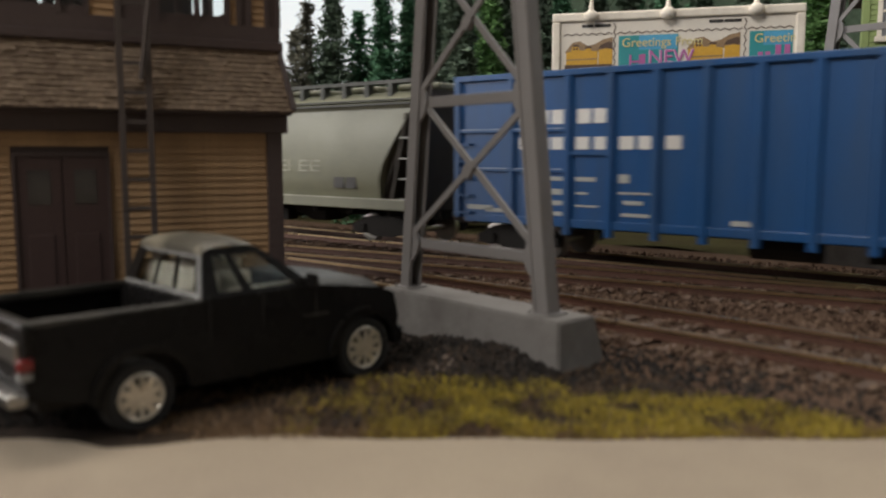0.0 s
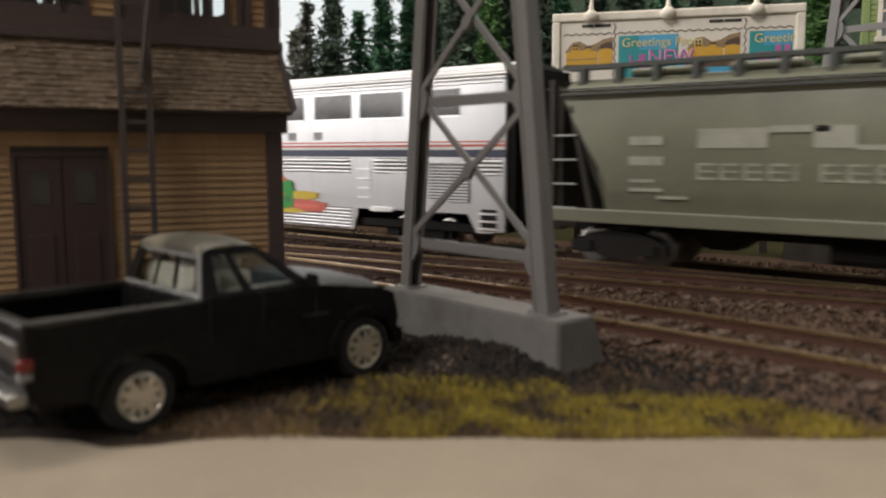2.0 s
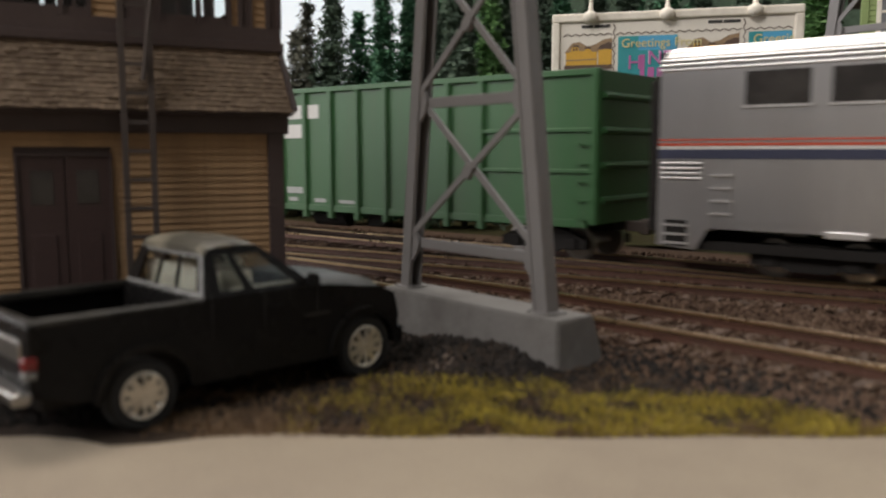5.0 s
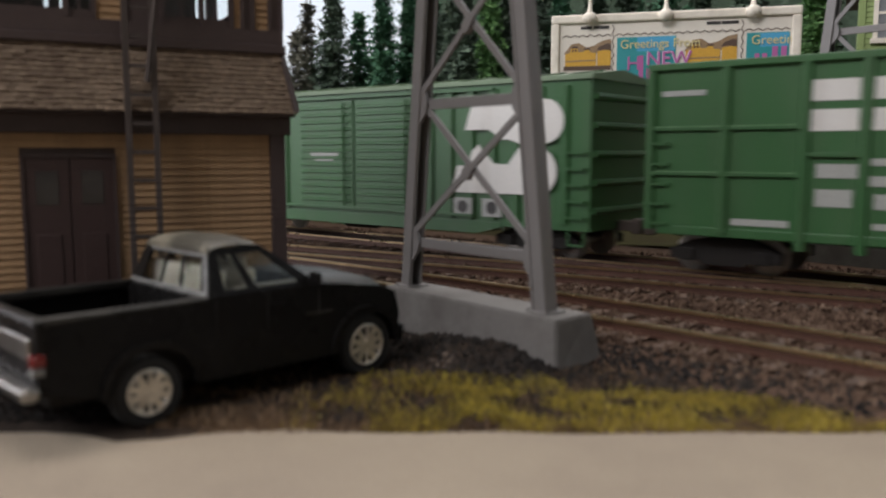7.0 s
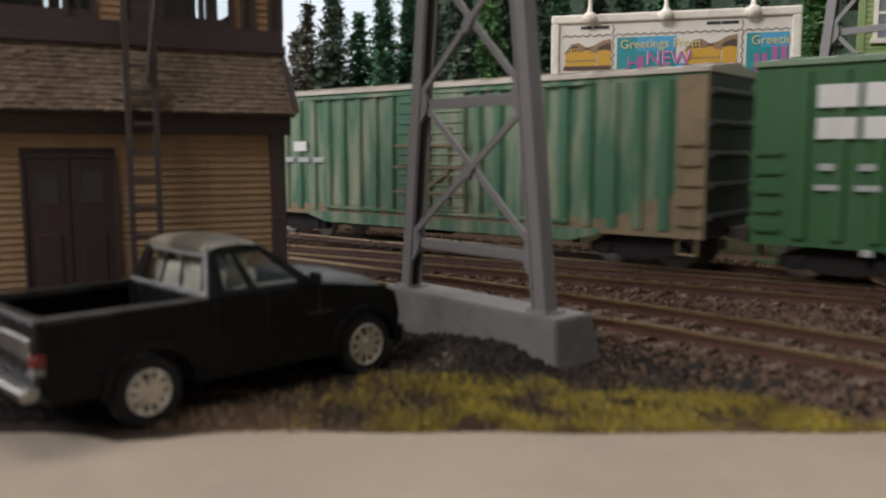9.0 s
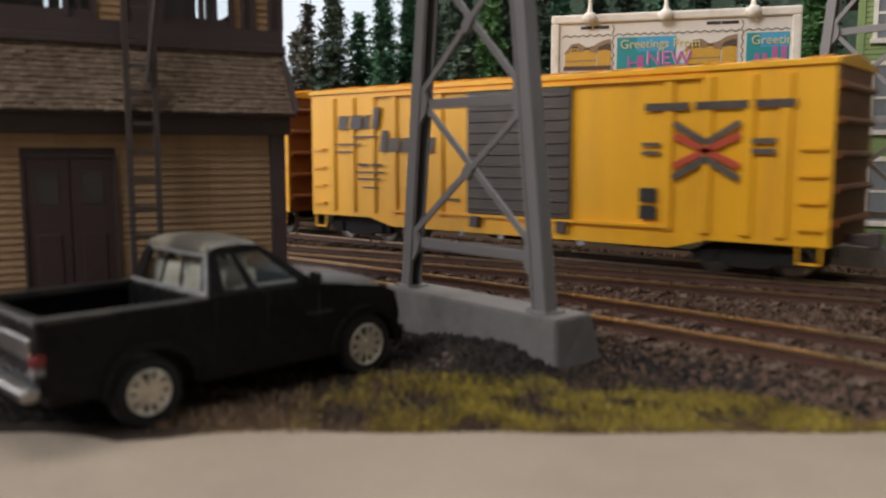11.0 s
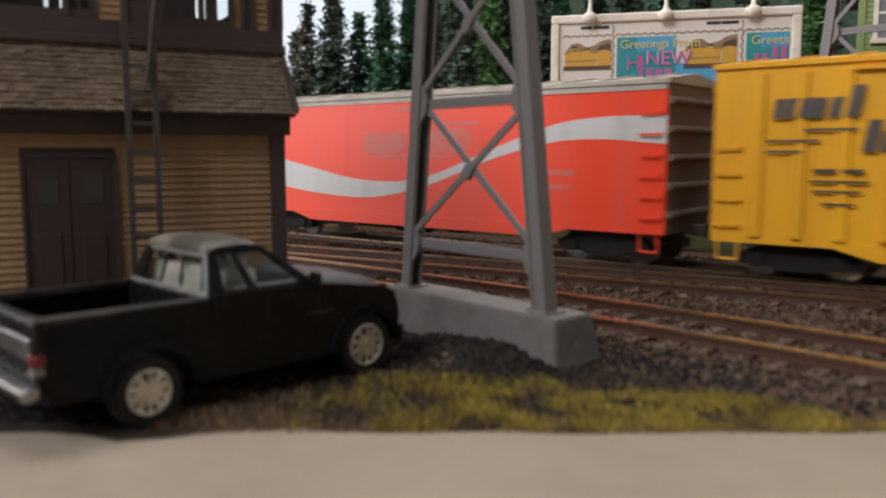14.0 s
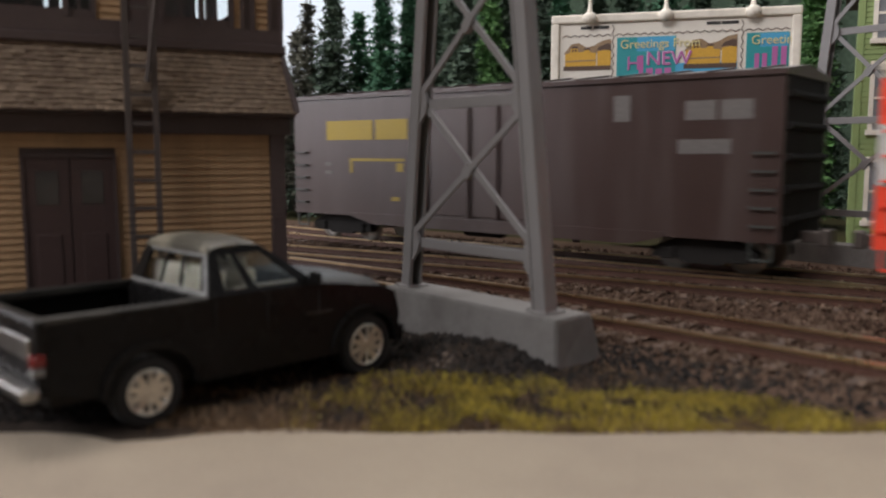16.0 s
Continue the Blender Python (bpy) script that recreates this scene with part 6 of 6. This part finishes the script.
# ---- billboard behind the tracks ----
def billboard():
    ax, ay, bx, by = -14.90, 23.97, -7.895, 26.965
    Wd = math.hypot(bx - ax, by - ay)
    t = thing("billboard", P(ax, ay, 0, 0, 0, math.degrees(math.atan2(by - ay, bx - ax))), "white framed billboard with faded postcard posters and lamps", "billboard")
    top, bot = 7.61, 3.8
    fw = 0.27
    part("frame_rail", box(B(), 0, -0.12, top - fw, Wd, 0.16, top, 0.05), "board", t)
    part("frame_rail", box(B(), 0, -0.12, bot, Wd, 0.16, bot + fw, 0.05), "board", t)
    part("frame_stile", box(B(), 0, -0.12, bot + fw, fw, 0.16, top - fw, 0.05), "board", t)
    part("frame_stile", box(B(), Wd - fw, -0.12, bot + fw, Wd, 0.16, top - fw, 0.05), "board", t)
    part("poster", box(B(), fw, -0.02, bot + fw, Wd - fw, 0.10, top - fw), "paper", t, "pale paper poster")
    for x in (0.9, Wd - 0.9):
        part("post", box(B(), x - 0.12, 0.16, 0, x + 0.12, 0.42, top - 0.4, 0.02), "brown", t)
    # gooseneck lamps
    for x in (1.25, 3.62, 6.2):
        l = part("lamp_arm", rod(B(), (x, -0.05, top - 0.02), (x, -0.14, top + 0.9), 0.06, None, 8), "board", t)
        s = B()
        bmesh.ops.create_uvsphere(s, u_segments=14, v_segments=8, radius=0.24, matrix=Matrix.Translation((x, -0.22, top - 0.14)) @ Matrix.Diagonal((1, 0.8, 0.8, 1)))
        part("lamp_shade", s, "board", l, "white lamp shade", smooth=True)
        part("lamp_neck", rod(B(), (x, -0.2, top), (x, -0.12, top + 0.3), 0.10, 0.05, 8), "board", l)

    def sheet(name, x0, x1, z0, z1, mat, lift=0.03, lab=""):
        return part(name, box(B(), x0, -0.02 - lift, z0, x1, -0.018, z1), mat, t, lab)

    def wavy(x0, z0, x1, z1):
        b = B()
        n = int(max(abs(x1 - x0), abs(z1 - z0)) / 0.13)
        pts = []
        for i in range(n + 1):
            u = i / n
            k = 0.035 if i % 2 else -0.035
            dx, dz = (0, k) if abs(x1 - x0) > abs(z1 - z0) else (k, 0)
            pts.append((x0 + (x1 - x0) * u + dx, -0.03, z0 + (z1 - z0) * u + dz))
        for p, q in zip(pts, pts[1:]):
            beam(b, p, q, 0.012, 0.026)
        tagged(part("perforation", b, "print_dark", t), kind="stuff")

    zt = top - fw
    wavy(fw + 0.1, zt - 0.40, 1.93, zt - 0.40)
    wavy(1.99, zt - 0.08, 1.99, bot + 0.5)
    wavy(2.05, zt - 0.40, 5.85, zt - 0.40)
    wavy(5.92, zt - 0.08, 5.92, bot + 0.5)
    wavy(5.98, zt - 0.40, Wd - fw - 0.05, zt - 0.40)
    for x, w in ((0.95, 0.36), (1.36, 0.5), (4.85, 0.42), (5.3, 0.5)):
        sheet("heading_bar", x, x + w, zt - 0.19, zt - 0.10, "black_mark", 0.02)
    # left picture: yellow engine
    def engine(x, z, k):
        def shape(name, pts, mat, lift, lab=""):
            part(name, plate(B(), [(x + px * k, z + pz * k) for px, pz in pts], -0.02 - lift, -0.018), mat, t, lab)
        shape("printed_hill", [(-0.05, 0.3), (0.2, 0.62), (0.45, 0.66), (0.7, 0.5), (0.95, 0.56), (1.2, 0.70), (1.5, 0.76), (1.5, 0.3)], "print_hill", 0.010)
        shape("printed_engine", [(0.0, -0.1), (0.0, 0.30), (0.16, 0.34), (0.20, 0.48), (0.40, 0.48), (0.43, 0.36), (0.62, 0.36), (0.64, 0.42), (0.80, 0.42), (0.82, 0.34), (1.02, 0.32), (1.02, -0.1)], "gold", 0.020, "yellow printed engine")
        shape("printed_engine", [(1.06, -0.1), (1.06, 0.36), (1.30, 0.40), (1.5, 0.38), (1.5, -0.1)], "gold", 0.019)
        shape("printed_roof", [(0.18, 0.48), (0.24, 0.56), (0.40, 0.55), (0.44, 0.48)], "print_dark", 0.022)
        shape("printed_roof", [(0.60, 0.42), (0.66, 0.50), (0.80, 0.49), (0.84, 0.42)], "print_dark", 0.022)
        shape("printed_roof", [(1.04, 0.40), (1.12, 0.52), (1.38, 0.62), (1.5, 0.60), (1.5, 0.38), (1.28, 0.42)], "print_dark", 0.021)
        shape("printed_window", [(0.23, 0.37), (0.23, 0.45), (0.29, 0.45), (0.29, 0.37)], "print_dark", 0.026)
        shape("printed_window", [(0.32, 0.37), (0.32, 0.45), (0.38, 0.45), (0.38, 0.37)], "print_dark", 0.026)
        shape("printed_stripe", [(0.0, 0.04), (0.0, 0.08), (1.02, 0.10), (1.02, 0.06)], "print_hill", 0.026)
        shape("printed_ground", [(-0.05, -0.24), (-0.05, -0.1), (1.5, -0.1), (1.5, -0.24)], "print_dark", 0.018)
    engine(0.46, 6.08, 0.98)
    sheet("printed_panel", 2.12, 3.95, 5.35, 6.85, "teal", 0.012, "teal printed panel")
    sheet("printed_panel", 2.75, 3.92, 6.40, 6.84, "sky_print", 0.015)
    sheet("printed_panel", 3.95, 5.8, 5.35, 6.0, "sky_print", 0.008)
    engine(4.25, 6.06, 1.02)
    sheet("printed_panel", 6.05, Wd - fw - 0.06, 5.35, 6.85, "teal", 0.012, "teal printed panel")
    sheet("printed_panel", 6.45, Wd - fw - 0.08, 6.42, 6.83, "sky_print", 0.015)

    def words(text, x, z, size, mat, lift):
        cu = bpy.data.curves.new("printed_word", "FONT")
        cu.body, cu.size, cu.extrude = text, size * S, 0.01 * S
        tmp = bpy.data.objects.new("printed_word", cu)
        scene.collection.objects.link(tmp)
        bpy.context.view_layer.update()
        me = bpy.data.meshes.new_from_object(tmp.evaluated_get(bpy.context.evaluated_depsgraph_get()))
        bpy.data.objects.remove(tmp)
        me.materials.clear()
        me.materials.append(M[mat])
        o = new("printed_word", me)
        o.parent = t
        o.matrix_basis = P(x, -0.02 - lift, z, 90, 0, 0)

    words("Greetings From", 2.22, 6.50, 0.385, "cream_print", 0.03)
    words("Greetin", 6.18, 6.50, 0.385, "cream_print", 0.03)
    words("NEW", 3.02, 5.97, 0.60, "pale_pink", 0.026)
    words("NEW", 3.05, 5.95, 0.60, "pink", 0.034)
    words("H", 2.42, 5.82, 0.62, "pink", 0.03)
    for x, w, h in ((2.82, 0.14, 0.76), (3.06, 0.2, 0.36), (3.34, 0.2, 0.34), (3.62, 0.2, 0.36), (6.3, 0.14, 0.72), (6.52, 0.14, 0.72), (6.8, 0.16, 0.92), (7.06, 0.16, 0.92)):
        sheet("printed_letter_bar", x, x + w, 5.5, 5.5 + h, "pink", 0.028)
    return t


billboard()


# ---- the bridge's far leg, and a green house behind it ----
far = copy_thing(NEAR_LEG, P(-6.36 + 3.17, 10.30 + 12.7, 0, 0, 0, NEAR_ANGLE))
tagged(far, "grey lattice signal bridge leg behind the train", "signal tower")


def green_house():
    x, y = plan(13.2, 27.0)
    vx, vy = plan(0.46, 1.0)
    t = thing("clapboard_house", P(x, y, 0, 0, 0, math.degrees(math.atan2(vy, vx)) - 90), "light green clapboard house with white window trim", "house")
    W, H, D = 6.0, 8.6, 5.0
    part("wall", box(B(), 0.02, 0.05, 0, W, D, H), "house_green", t)
    h = 0.165
    board = None
    for i in range(int(H / h)):
        z = i * h
        if board is None:
            bm = plate(B(), [(0.0, 0), (W, 0), (W, h * 0.98), (0.0, h * 0.98)], 0.0, 0.06)
            for v in bm.verts:
                if v.co.y < 0.02 and v.co.z > h * 0.5:
                    v.co.y = 0.03
            board = part("clapboard", bm, "house_green", t, at=P(0, 0, z))
        else:
            again(board, P(0, 0, z))
    part("corner_board", box(B(), -0.06, -0.04, 0, 0.14, 0.14, H, 0.01), "house_green", t)
    for z0, z1 in ((6.75, 8.3), (3.9, 5.9), (1.0, 2.9)):
        for x0 in (0.50, 3.2):
            w = part("window", box(B(), x0, -0.02, z0, x0 + 1.3, 0.03, z1), "pane_grey", t, "grey window pane in white trim")
            part("frame", box(B(), x0 - 0.14, -0.07, z0, x0, 0.02, z1, 0.01), "board", w)
            part("frame", box(B(), x0 + 1.3, -0.07, z0, x0 + 1.44, 0.02, z1, 0.01), "board", w)
            part("frame", box(B(), x0 - 0.14, -0.07, z1, x0 + 1.44, 0.02, z1 + 0.15, 0.01), "board", w)
            part("sill", box(B(), x0 - 0.2, -0.12, z0 - 0.16, x0 + 1.5, 0.02, z0, 0.01), "board", w)
            part("sash_bar", box(B(), x0, -0.05, (z0 + z1) / 2 - 0.04, x0 + 1.3, 0.0, (z0 + z1) / 2 + 0.04), "board", w)
    rf = B()
    prism_x(rf, [(-0.4, H), (D / 2, H + 2.4), (D + 0.4, H), (D + 0.4, H - 0.15), (D / 2, H + 2.2), (-0.4, H - 0.15)], -0.4, W + 0.4)
    part("roof", rf, "brown", t)
    return t


M["house_green"] = paint("light_green_house_paint", (0.26, 0.34, 0.13), 0.8, var=0.1, dirt=(0.18, 0.24, 0.09), dirt_amount=0.4)
M["pane_grey"] = paint("grey_window_pane", (0.22, 0.23, 0.24), 0.2, var=0.1, bump=0.0)
green_house()


# ---- what moves: the cars along the track, their wheelsets turning ----
def motions():
    for car, x0 in CARS:
        walk(car, [(0.0, P(x0, CENTRE, RAIL)), (SECONDS, P(x0 + SPEED * SECONDS, CENTRE, RAIL))])
    # a wheel of 0.42 m radius rolls without slipping
    turn = math.degrees(SPEED / 0.42)
    steps = 134
    times = [SECONDS * i / steps for i in range(steps + 1)]
    for ws, k in wheelsets:
        walk(ws, [(s, P(k, 0, 0.42, 0, turn * s, 0)) for s in times])


motions()
